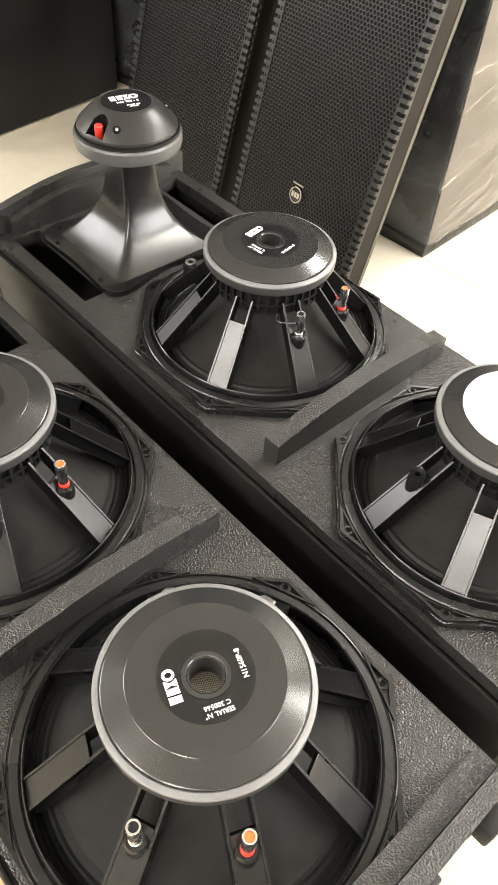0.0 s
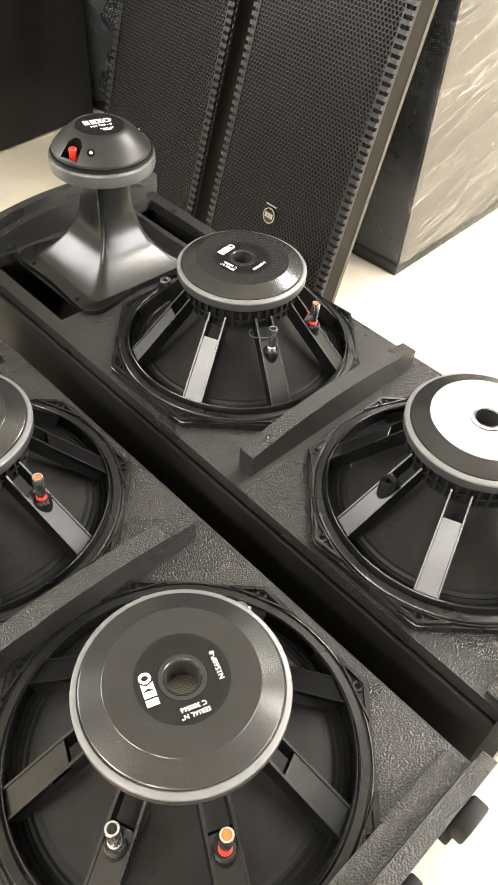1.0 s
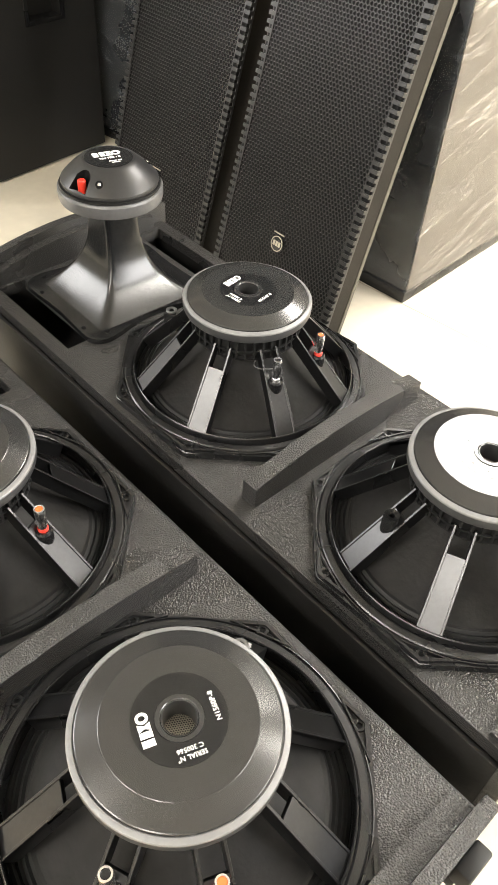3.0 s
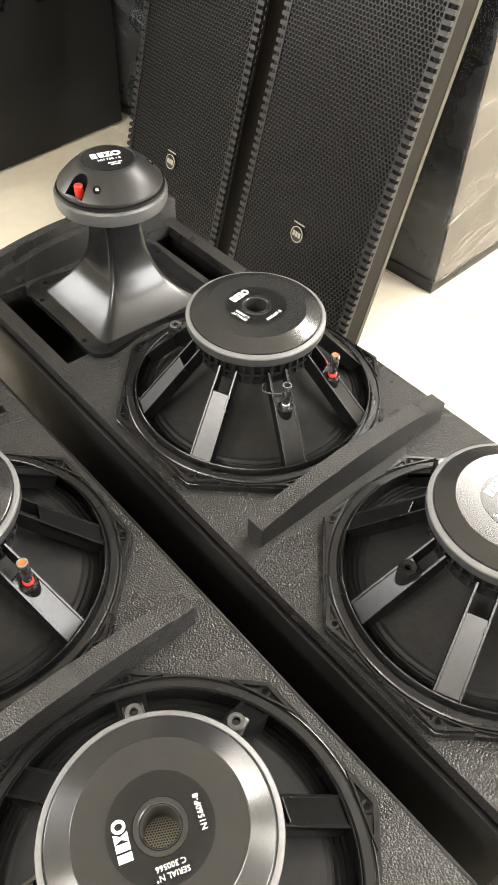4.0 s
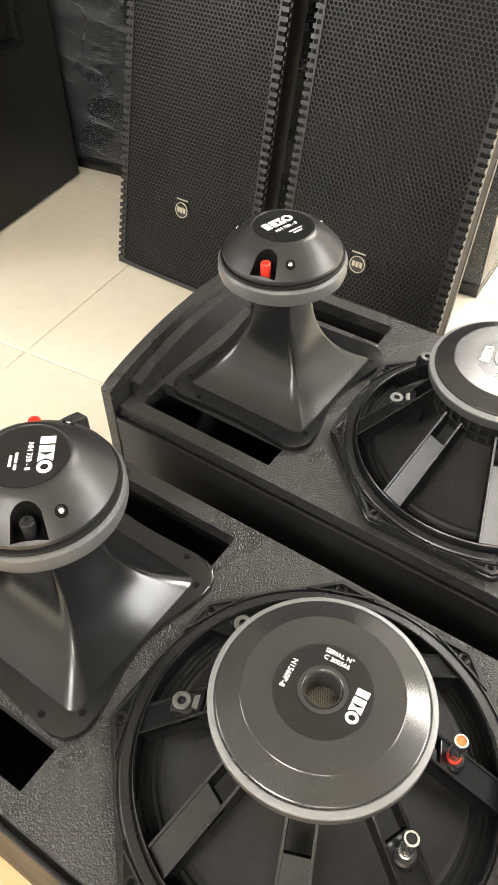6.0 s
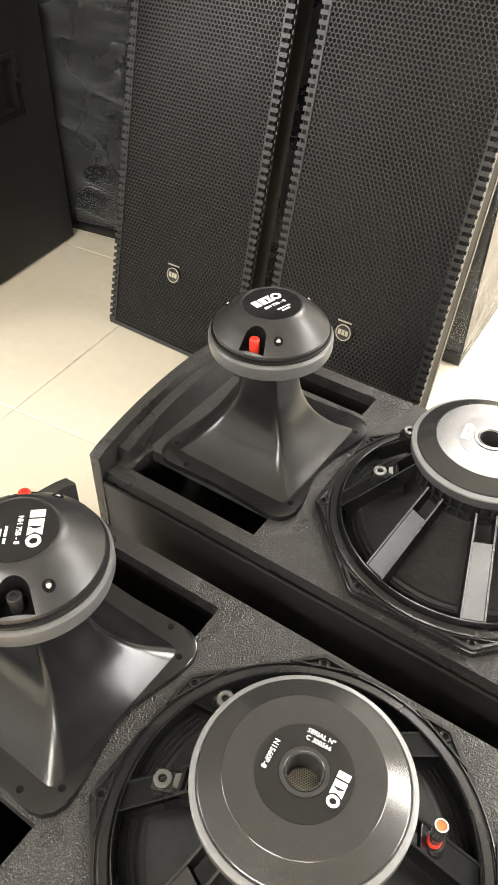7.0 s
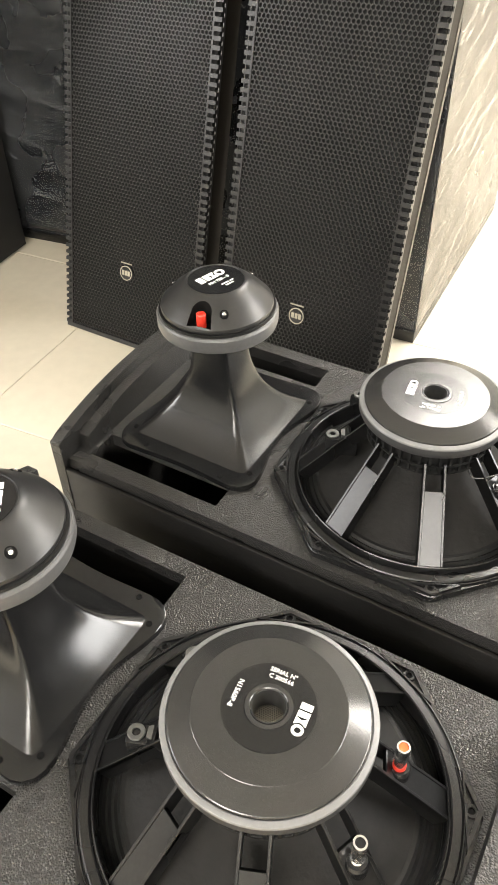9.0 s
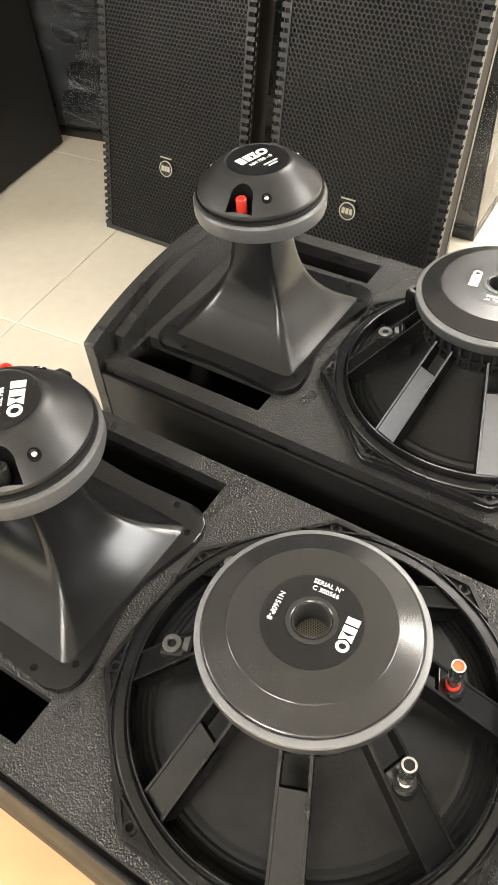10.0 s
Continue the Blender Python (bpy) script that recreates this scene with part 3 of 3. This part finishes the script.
    part("model_number", kept("model", lambda: words("N1560P-8", 0.0064, WHITE)), None, lab, "white model number", pose(-0.0300, 0, 0.1371, 0, 0, -90))
    part("serial_number", kept("ser1", lambda: words("SERIAL N\u00b0", 0.0056, WHITE)), None, lab, "white serial print", pose(0, 0.0322, 0.1371))
    part("serial_number", kept("ser2", lambda: words("C 300566", 0.0056, WHITE)), None, lab, "white serial print", pose(0, 0.0262, 0.1371))
    part("vent_rim", kept("ventrim", lambda: finish("vent_rim", lathe([(0.0151, 0.136), (0.0151, 0.1372), (0.0142, 0.1372), (0.0138, 0.128), (0.0138, 0.110), (0.0, 0.1095)], 48), BEZEL)), None, t, "", up)
    part("vent_mesh", kept("ventmesh", lambda: hex_sheet("vent_mesh", 0.03, 0.03, 0.0021, 0.66, 0.0004, MESHMETAL, lambda cx, cz: math.hypot(cx, cz - 0.0145) < 0.0139)), None, t, "pale perforated vent mesh", pose(0, -0.0145, 0.1145 + RISE, -90, 0, 0))
    for red, a in ((True, turn + 22.5), (False, turn - 22.5)):
        terminal(t, red, 0.113, a)
        if not wires:
            continue
        pts = []
        for i in range(9):
            f = i / 8
            r = 0.105 - 0.03 * f
            b = a + (14 if red else -14) * math.sin(math.pi * f * 0.8)
            pts.append((r * math.cos(radians(b)), r * math.sin(radians(b)), 0.093 - 0.005 * math.sin(math.pi * f)))
        part("lead_wire", tube(pts, 0.0008, 6), WIRE if red else WIREGREY, t, "red lead wire" if red else "grey lead wire")
    for a in [turn + b for b in lugs]:
        part("lug_web", kept("lugweb", make_lug_web), None, t, "", pose(0, 0, 0, 0, 0, a))
        part("fixing_lug", kept("lug", make_lug), None, t, "bare grey metal eye", pose(0, 0, 0, 0, 0, a))
    if post is not None:
        part("empty_post", kept("epost", lambda: finish("empty_post", lathe([(0.0035, 0.072), (0.0035, 0.088), (0.009, 0.089), (0.0098, 0.087), (0.0098, 0.055)], 24), CAST)), None, t, "", pose(0, 0, 0, 0, 0, post) @ pose(0.113, 0, 0))
    return t


woofer(0.012, -0.002, 0.3, 0, 6, "black woofer face down on the cabinet, dark grey magnet up")
woofer(0.407, 0.003, 0.5, -45, 250, "black woofer face down at the foot of the cabinet")
woofer(-0.018, 0.456, 2.5, 0, 186, "black woofer face down beside the horn, magnet up", wires=True)
woofer(0.391, 0.457, 1.5, 0, 187, "black woofer face down, one fixing eye and an empty post", 247.5, (157.5,))


# ---------------------------------------------------------------- horns with their drivers
def make_horn_flange():
    """Flat mounting plate, edges drawn in on all sides, rounded corners."""
    pts = []
    hx, hy = 0.112, 0.121
    k = 18
    for cx, cy, ax, ay, bx, by, dip in ((-1, -1, 1, 0, 0, -1, 0.004), (1, -1, 0, 1, 1, 0, 0.017), (1, 1, -1, 0, 0, 1, 0.004), (-1, 1, 0, -1, -1, 0, 0.010)):
        c = Vector((cx * hx, cy * hy))
        run = 2 * (hx if ax else hy)
        for i in range(k):
            f = (i + 0.5) / k
            if f < 0.07 or f > 0.93:
                g = 0.004
            else:
                g = dip * (0.5 - 0.5 * math.cos(2 * math.pi * (f - 0.07) / 0.86))
            p = c + Vector((ax, ay)) * run * (0.03 + 0.94 * f) - Vector((bx, by)) * g
            pts.append((p.x, p.y))
    return finish("horn_flange", prism(pts, 0.0, 0.009, 0.002), HORN)


def make_bell():
    """Loft from a wide rounded rectangle at the plate to the round throat under the driver."""
    bm = bmesh.new()
    rings = []
    k, n = 128, 30
    for j in range(n + 1):
        f = j / n
        z = 0.008 + f * 0.165
        hx = 0.028 + 0.066 * (1 - f) ** 3.0
        hy = 0.030 + 0.066 * (1 - f) ** 4.0
        p = 4.0 + 20.0 * (1 - f) ** 0.5
        ring = []
        for i in range(k):
            a = 2 * math.pi * i / k
            c, s = math.cos(a), math.sin(a)
            r = (abs(c / hx) ** p + abs(s / hy) ** p) ** (-1 / p)
            ring.append(bm.verts.new((r * c, r * s, z)))
        rings.append(ring)
    for a, b in zip(rings, rings[1:]):
        for i in range(k):
            bm.faces.new((a[i], a[(i + 1) % k], b[(i + 1) % k], b[i]))
    return finish("bell", bm, HORN, 60)


def carved(bm, cut):
    """bm with the volumes in cut taken away."""
    pair = []
    for b in (bm, cut):
        me = bpy.data.meshes.new("carving")
        bmesh.ops.recalc_face_normals(b, faces=b.faces)
        b.to_mesh(me)
        b.free()
        ob = bpy.data.objects.new("carving", me)
        scene.collection.objects.link(ob)
        pair.append(ob)
    mod = pair[0].modifiers.new("carve", "BOOLEAN")
    mod.operation, mod.object, mod.solver = "DIFFERENCE", pair[1], "EXACT"
    done = pair[0].evaluated_get(bpy.context.evaluated_depsgraph_get()).to_mesh()
    out = bmesh.new()
    out.from_mesh(done)
    for ob in pair:
        me = ob.data
        bpy.data.objects.remove(ob)
        bpy.data.meshes.remove(me)
    return out


def make_cap():
    """Sloping rear cover; two pockets for the posts."""
    prof = [(0.0, 0.0), (0.0735, 0.0), (0.0748, 0.003), (0.0742, 0.0062), (0.0715, 0.009), (0.0692, 0.0111), (0.0675, 0.0127), (0.0637, 0.0161), (0.060, 0.0195), (0.056, 0.0224), (0.0535, 0.0243), (0.0515, 0.0257), (0.0495, 0.0272), (0.0475, 0.0286), (0.045, 0.0305), (0.0405, 0.0328), (0.0385, 0.0334), (0.038, 0.0328), (0.0, 0.0328)]
    bm = lathe(prof, 180)
    cut = bmesh.new()
    for c in (0, 180):
        arch = [(0.0585 + 0.0115 * math.cos(radians(q)), 0.0135 * math.sin(radians(q))) for q in range(90, 271, 9)]
        join(cut, prism(arch + [(0.0715, -0.0160), (0.0715, 0.0160)], 0.002, 0.05), pose(0, 0, 0, 0, 0, c))
    bm = carved(bm, cut)
    me = finish("rear_cover", bm, CAP, 25)
    # pocket faces get a near-black second material that paints in their shade
    me.materials.append(HOLESHADE)
    for p in me.polygons:
        r = p.center.to_2d().length
        if 0.046 < r < 0.0735 and p.center.z < min(0.009 + (0.0715 - r) * 0.82, 0.029) - 0.0022:
            p.material_index = 1
    return me


def make_pocket():
    """Arched lining of the pocket that a push terminal stands in; its near-black is painted shade."""
    bm = bmesh.new()
    k = 14
    lo, hi = [], []
    for i in range(k + 1):
        a = math.pi * (0.5 + i / k)
        x, y = 0.0575 + 0.0095 * math.cos(a), 0.0130 * math.sin(a)
        lo.append(bm.verts.new((x, y, 0.0022)))
        hi.append(bm.verts.new((x - 0.002, y * 1.05, 0.0222 + 0.006 * -math.cos(a))))
    for i in range(k):
        bm.faces.new((lo[i], lo[i + 1], hi[i + 1], hi[i]))
    tip = [bm.verts.new((0.0735, y, 0.0022)) for y in (0.0155, -0.0155)]
    bm.faces.new([*lo, tip[1], tip[0]])
    return finish("terminal_pocket", bm, HOLESHADE)


def horn(x, y, turn, red_side, mark, label, rise):
    """rise: how far the maker's mark stands off the middle."""
    t = thing("horn_tweeter", pose(x, y, TOP + 0.001), label, "horn", "horn tweeters")
    part("horn_flange", kept("hflange", make_horn_flange), None, t, "black plastic mounting plate")
    part("bell", kept("bell", make_bell), None, t, "glossy black moulded horn")
    for sx, sy in ((-0.098, -0.085), (-0.098, 0.085), (0.098, -0.088), (0.098, 0.088), (-0.06, -0.112), (0.066, -0.112), (-0.06, 0.112), (0.066, 0.112)):
        # near-black discs, their colour giving the shade of the holes
        part("screw_hole", kept("shole", lambda: finish("screw_hole", lathe([(0, 0.0085), (0.0034, 0.0088), (0.0036, 0.0096), (0.0026, 0.0096), (0.002, 0.0091), (0, 0.0091)], 14), HOLESHADE)), None, t, "", pose(sx, sy, 0))
    z = 0.172
    part("driver_ring", kept("dring", lambda: finish("driver_ring", lathe(
        [(0.030, z), (0.074, z), (0.0795, z + 0.003), (0.081, z + 0.008), (0.081, z + 0.0205), (0.0795, z + 0.0235), (0.0755, z + 0.0245), (0.0745, z + 0.0235), (0.0735, z + 0.0235)], 120), HORNRING)), None, t, "grey driver ring")
    part("gasket", kept("gask", lambda: finish("gasket", lathe([(0.0775, z + 0.0238), (0.0775, z + 0.0275), (0.072, z + 0.0275), (0.072, z + 0.0238)], 96), RUBBER)), None, t)
    cap = part("rear_cover", kept("rcap", make_cap), None, t, "satin black sloping cover", pose(0, 0, z + 0.027, 0, 0, turn) @ Matrix.Diagonal((1, 1, 1.12, 1)))
    part("label_disc", kept("hlab", lambda: finish("label_disc", lathe([(0.0365, 0.0326), (0.0365, 0.0332), (0, 0.0332)], 72), LABEL)), None, cap, "round black label")
    lab = part("maker_mark", kept("hmark", lambda: bars(logo_shapes(0.043, 0.0135), WHITE)), None, cap, "white block mark", pose(0, 0, 0.0332, 0, 0, mark - turn) @ pose(0, rise, 0))
    mm = pose(0, 0, 0.0335, 0, 0, mark - turn)
    part("model_number", kept("hmodel", lambda: words("NH 75B - 8", 0.0070, WHITE)), None, cap, "white model number", mm @ pose(0.001, rise - 0.0145, 0))
    part("small_print", kept("hsmall", lambda: bars([rect(-0.010, 0.002, 0, 0.0024), rect(0.004, 0.010, 0, 0.0024), rect(-0.007, 0.006, -0.005, -0.0026)], WHITE, 0.0003)), None, cap, "white print", mm @ pose(0.006, rise - 0.0265, -0.0003))
    for a in (28, 148, 268):
        m = pose(0, 0, 0, 0, 0, a) @ pose(0.0600, 0, 0.0186) @ pose(0, 0, 0, 0, 34, 0)
        # the recess is coloured near-black for the shade round the screw
        part("screw_recess", kept("srec", lambda: finish("screw_recess", lathe([(0.0058, 0.0), (0.0056, 0.0012), (0.0046, 0.0012), (0.0042, 0.0008), (0, 0.0006)], 20), HOLESHADE)), None, cap, "", m)
        part("cover_screw", kept("cscrew", lambda: finish("cover_screw", lathe([(0.0026, 0.0007), (0.0026, 0.0014), (0.0020, 0.0020), (0.0011, 0.0021), (0.0009, 0.0012), (0, 0.0012)], 16), CHROME)), None, cap, "bright screw head", m)
    for side in (0, 1):
        red = side == red_side
        part("terminal_pocket", kept("pocket", make_pocket), None, cap, "", pose(0, 0, 0, 0, 0, 180 * side))
        part("push_terminal", kept(("pterm", red), lambda: finish("push_terminal", lathe([(0, 0.001), (0.0064, 0.001), (0.0064, 0.0165), (0.0056, 0.0178), (0.0032, 0.0178), (0.0028, 0.0165), (0, 0.0165)], 24), RED if red else RUBBER)), None, cap,
             "red push terminal" if red else "black push terminal", pose(0, 0, 0, 0, 0, 180 * side) @ pose(0.0600, 0, 0.002))
    return t


horn(-0.319, 0.436, -76, 0, 75, "black horn with round driver standing on the far cabinet", 0.010)
horn(-0.292, -0.004, -46, 1, -50, "black horn with round driver, brighter mark, on the near cabinet", 0.017)


# ---------------------------------------------------------------- tall grille-fronted loudspeakers leaning back
LEAN_BACK = 14.5


def make_rungs(height):
    """Ladder of short bent tongues where the grille wraps round an upright edge."""
    bm = bmesh.new()
    p = 0.0172
    for i in range(int(height / p) - 1):
        z = 0.012 + i * p
        b2 = bmesh.new()
        box(b2, -0.017, 0.003, -0.0015, 0.0008, z, z + 0.0088)
        box(b2, 0.0005, 0.0030, 0.0009, 0.0080, z, z + 0.0088)
        join(bm, b2)
    b2 = bmesh.new()
    box(b2, 0.0005, 0.0030, 0.0081, 0.014, 0.004, height)
    join(bm, b2)
    b2 = bmesh.new()
    box(b2, -0.0185, -0.0150, -0.0014, 0.0007, 0.004, height)
    join(bm, b2)
    return finish("perforated_edge", bm, GRILLE)


def tall_speaker(xa, xb, badge_x, badge_z, label, worn=False):
    w, h, d = xb - xa, 0.985, 0.072
    t = thing("tall_loudspeaker", pose((xa + xb) / 2, 0.953, 0.003, -LEAN_BACK, 0, 0), label, "loudspeaker", "tall loudspeakers")
    bm = bmesh.new()
    box(bm, -w / 2 + 0.004, w / 2 - 0.004, 0.016, d, 0, h)
    lift = math.tan(radians(LEAN_BACK))
    for v in bm.verts:
        if v.co.z < 0.1:
            v.co.z = v.co.y * lift + 0.001
    part("body", bm, BOXSIDE, t, "dark grey cabinet body")
    if worn:
        part("back_edge", box(bmesh.new(), w / 2 - 0.0052, w / 2 - 0.0028, d - 0.010, d + 0.001, 0.03, h - 0.001), EDGEGREY, t, "grey-brown worn back edge")
    part("foam", box(bmesh.new(), -w / 2 + 0.012, w / 2 - 0.012, 0.010, 0.0155, 0.02, h - 0.004), GRILLEBACK, t)
    part("grille", kept(("tg", round(w, 2)), lambda: hex_sheet("grille", w - 0.036, h - 0.03, 0.0098, 0.83, 0.0024, GRILLE)), None, t, "black honeycomb perforated steel grille", pose(0, 0, 0.012))
    part("grille_foot", box(bmesh.new(), -w / 2 + 0.003, w / 2 - 0.003, -0.001, 0.012, 0.002, 0.0125), GRILLE, t)
    rungs = kept(("rungs",), lambda: make_rungs(h))
    part("perforated_edge", rungs, None, t, "", pose(w / 2 - 0.004, 0, 0))
    part("perforated_edge", rungs, None, t, "", pose(-w / 2 + 0.004, 0, 0) @ Matrix.Diagonal((-1, 1, 1, 1)))
    for s in (-1, 1):
        part("edge_post", box(bmesh.new(), s * (w / 2 - 0.012) - 0.004, s * (w / 2 - 0.012) + 0.004, 0.004, 0.016, 0.004, h), GRILLEBACK, t)
    b = part("badge", kept("badge", lambda: finish("badge", lathe([(0.0205, -0.002), (0.0205, 0.002), (0.0185, 0.0032), (0, 0.0032)], 48), BADGE)), None, t, "round black badge with a pale rim",
             pose(badge_x - (xa + xb) / 2, -0.002, badge_z, 90, 0, 0))
    part("badge_ring", kept("badgering", lambda: finish("badge_ring", lathe([(0.0185, 0.003), (0.0185, 0.0040), (0.0165, 0.0040), (0.0165, 0.003)], 48, True), BADGELINE)), None, b, "pale rim")
    strokes = [rect(-0.0125, -0.0055, -0.006, 0.006), rect(-0.0035, 0.0030, -0.006, 0.006), rect(0.0050, 0.0118, -0.006, 0.006)]
    part("badge_mark", kept("bmark", lambda: bars(strokes, BADGELINE, 0.0006)), None, b, "pale block mark", pose(0, 0, 0.0032))
    part("badge_bar", kept("bbar", lambda: finish("badge_bar", box(bmesh.new(), -0.017, 0.017, 0, 0.0012, -0.002, 0.001), BADGELINE)), None, t, "thin pale bar over the badge", pose(badge_x - (xa + xb) / 2 - 0.003, -0.002, badge_z + 0.024, 0, 0, 0))
    return t


tall_speaker(-1.181, -0.757, -0.979, 0.196, "tall black loudspeaker with honeycomb grille leaning back, beside its twin")
tall_speaker(-0.701, -0.290, -0.498, 0.217, "tall black loudspeaker with honeycomb grille leaning back against a wrapped case", True)


# ---------------------------------------------------------------- cases behind, wrapped in film
def wrinkled_box(w, d, h, z0, seed, amp):
    """A loose film sleeve: four upright faces and a top, finely divided and creased."""
    bm = bmesh.new()
    bmesh.ops.create_cube(bm, size=1)
    for v in bm.verts:
        v.co = Vector((v.co.x * w, v.co.y * d, z0 + (v.co.z + 0.5) * (h - z0)))
    bmesh.ops.delete(bm, geom=[f for f in bm.faces if f.normal.z < -0.5], context="FACES")
    bmesh.ops.subdivide_edges(bm, edges=bm.edges[:], cuts=46, use_grid_fill=True)
    bm.normal_update()
    for v in bm.verts:
        p = Vector((v.co.x * 2.5 + seed, v.co.y * 2.5, v.co.z * 15 - v.co.y * 5 + v.co.x * 3))
        v.co += v.normal * (0.0055 + amp * (0.5 + 0.5 * noise.noise(p)) + amp * 0.6 * abs(noise.noise(p * 2.7)))
    return finish("film", bm, FILM, 180)


def wrapped_case(x, y, w, d, rot, h, film, label, seed, sheet=False):
    """x, y: the front corner on the side of larger x."""
    t = thing("wrapped_case", pose(x, y, 0, 0, 0, rot) @ pose(-w / 2, d / 2, 0), label, "case", "wrapped cases")
    part("case", box(bmesh.new(), -w / 2, w / 2, -d / 2, d / 2, 0.034, h, 0.006), CAST, t, "black case")
    part("base", box(bmesh.new(), -w / 2 - 0.004, w / 2 + 0.004, -d / 2 - 0.004, d / 2 + 0.004, 0, 0.033, 0.003), CAST, t, "black base board")
    if sheet:
        part("side_sheet", box(bmesh.new(), w / 2 + 0.0005, w / 2 + 0.0035, -d / 2 + 0.004, d / 2, 0.036, h - 0.004), CARD, t, "brown-grey covering sheet")
    me = wrinkled_box(w, d, h + 0.003, 0.036, seed, 0.006)
    me.materials.clear()
    me.materials.append(film)
    me.materials.append(FILMDARK)
    for p in me.polygons:
        p.material_index = 1 if sheet and p.normal.y < -0.6 else 0
    part("film", me, None, t, "creased clear stretch film")
    return t


wrapped_case(-0.330, 1.338, 0.62, 0.88, 4.0, 1.8, FILM, "black case wrapped in creased clear stretch film", 3, True)
wrapped_case(-0.975, 1.402, 0.92, 0.63, 9.0, 1.8, FILMDARK, "black case in thin clear film behind the loudspeakers", 8)


# ---------------------------------------------------------------- black bass cabinet
def bass_cabinet(xf, ya, yb, h):
    t = thing("bass_cabinet", pose(xf, (ya + yb) / 2, 0, 0, 0, 8.5), "black painted bass cabinet with two recessed handles", "loudspeaker")
    w = (yb - ya) / 2
    ys = [-w, -w + 0.135, -w + 0.255, w - 0.255, w - 0.135, w]
    zs = [0.008, 0.435, 0.565, h]
    face = plate(ys, zs, {(1, 1), (3, 1)}, -0.018, 0)
    turn = Matrix(((0, 0, 1, 0), (1, 0, 0, 0), (0, 1, 0, 0), (0, 0, 0, 1)))
    bmesh.ops.transform(face, matrix=turn, verts=face.verts)
    part("front_panel", face, SIDE, t, "black textured panel")
    bm = bmesh.new()
    box(bm, -0.55, -0.0185, -w, -w + 0.018, 0.008, h)
    box(bm, -0.55, -0.0185, w - 0.018, w, 0.008, h)
    box(bm, -0.55, -0.0185, -w + 0.018, w - 0.018, h - 0.018, h)
    box(bm, -0.55, -0.0185, -w + 0.018, w - 0.018, 0.008, 0.026)
    box(bm, -0.55, -0.535, -w + 0.018, w - 0.018, 0.026, h - 0.018)
    part("body", bm, SIDE, t)
    for yc in (-w + 0.195, w - 0.195):
        cup = bmesh.new()
        box(cup, -0.045, -0.040, yc - 0.062, yc + 0.062, 0.432, 0.568)
        box(cup, -0.040, -0.019, yc - 0.064, yc - 0.0605, 0.432, 0.568)
        box(cup, -0.040, -0.019, yc + 0.0605, yc + 0.064, 0.432, 0.568)
        box(cup, -0.040, -0.019, yc - 0.0605, yc + 0.0605, 0.431, 0.4345)
        box(cup, -0.040, -0.019, yc - 0.0605, yc + 0.0605, 0.5655, 0.569)
        c = part("handle_cup", cup, SIDE, t, "recessed black handle")
        lip = plate([yc - 0.072, yc - 0.060, yc + 0.060, yc + 0.072], [0.423, 0.435, 0.565, 0.577], {(1, 1)}, 0.001, 0.006)
        bmesh.ops.transform(lip, matrix=turn, verts=lip.verts)
        part("handle_lip", lip, CAST, c)
    for yc in (-w + 0.05, w - 0.05):
        for x in (-0.5, -0.06):
            part("foot", kept("bfoot", lambda: finish("foot", lathe([(0, 0), (0.018, 0), (0.02, 0.008), (0, 0.008)], 20), RUBBER)), None, t, "", pose(x, yc, 0))
    return t


bass_cabinet(-1.566, 0.62, 1.25, 1.05)


# ---------------------------------------------------------------- wooden board beside the near cabinet
WOOD = mat("pale_varnished_wood", (0.70, 0.49, 0.26), 0.35, spread=0.18, grain=8, blotch=3, bump=0.05, bump_scale=60)
board = thing("wooden_board", pose(0.1, -0.596, 0), "pale varnished wooden board lying on the floor beside the cabinet", "board")
for i in range(4):
    part("plank", kept("plank", lambda: finish("plank", box(bmesh.new(), -0.75, 0.75, -0.0965, 0.0965, 0.001, 0.019, 0.0015), WOOD)), None, board, "", pose(0, -0.291 + 0.194 * i, 0))


# ---------------------------------------------------------------- floor tiles
GRID = pose(-1.105, 0.55, 0, 0, 0, 6.0)      # a corner of the grid of joints and its turn
tile = finish("floor_tile", box(bmesh.new(), 0, TILE_SIZE - JOINT, 0, TILE_SIZE - JOINT, -0.0039, 0.0, 0.0012, 1), TILE)
for i in range(-4, 7):
    for j in range(-7, 6):
        m = GRID @ pose(i * TILE_SIZE, j * TILE_SIZE, 0)
        cs = [m @ Vector((a, b, 0)) for a in (0, TILE_SIZE) for b in (0, TILE_SIZE)]
        if min(c.x for c in cs) < x0 or max(c.x for c in cs) > x1 or min(c.y for c in cs) < y0 or max(c.y for c in cs) > y1:
            continue
        part("floor_tile", tile, None, floor, "", m)
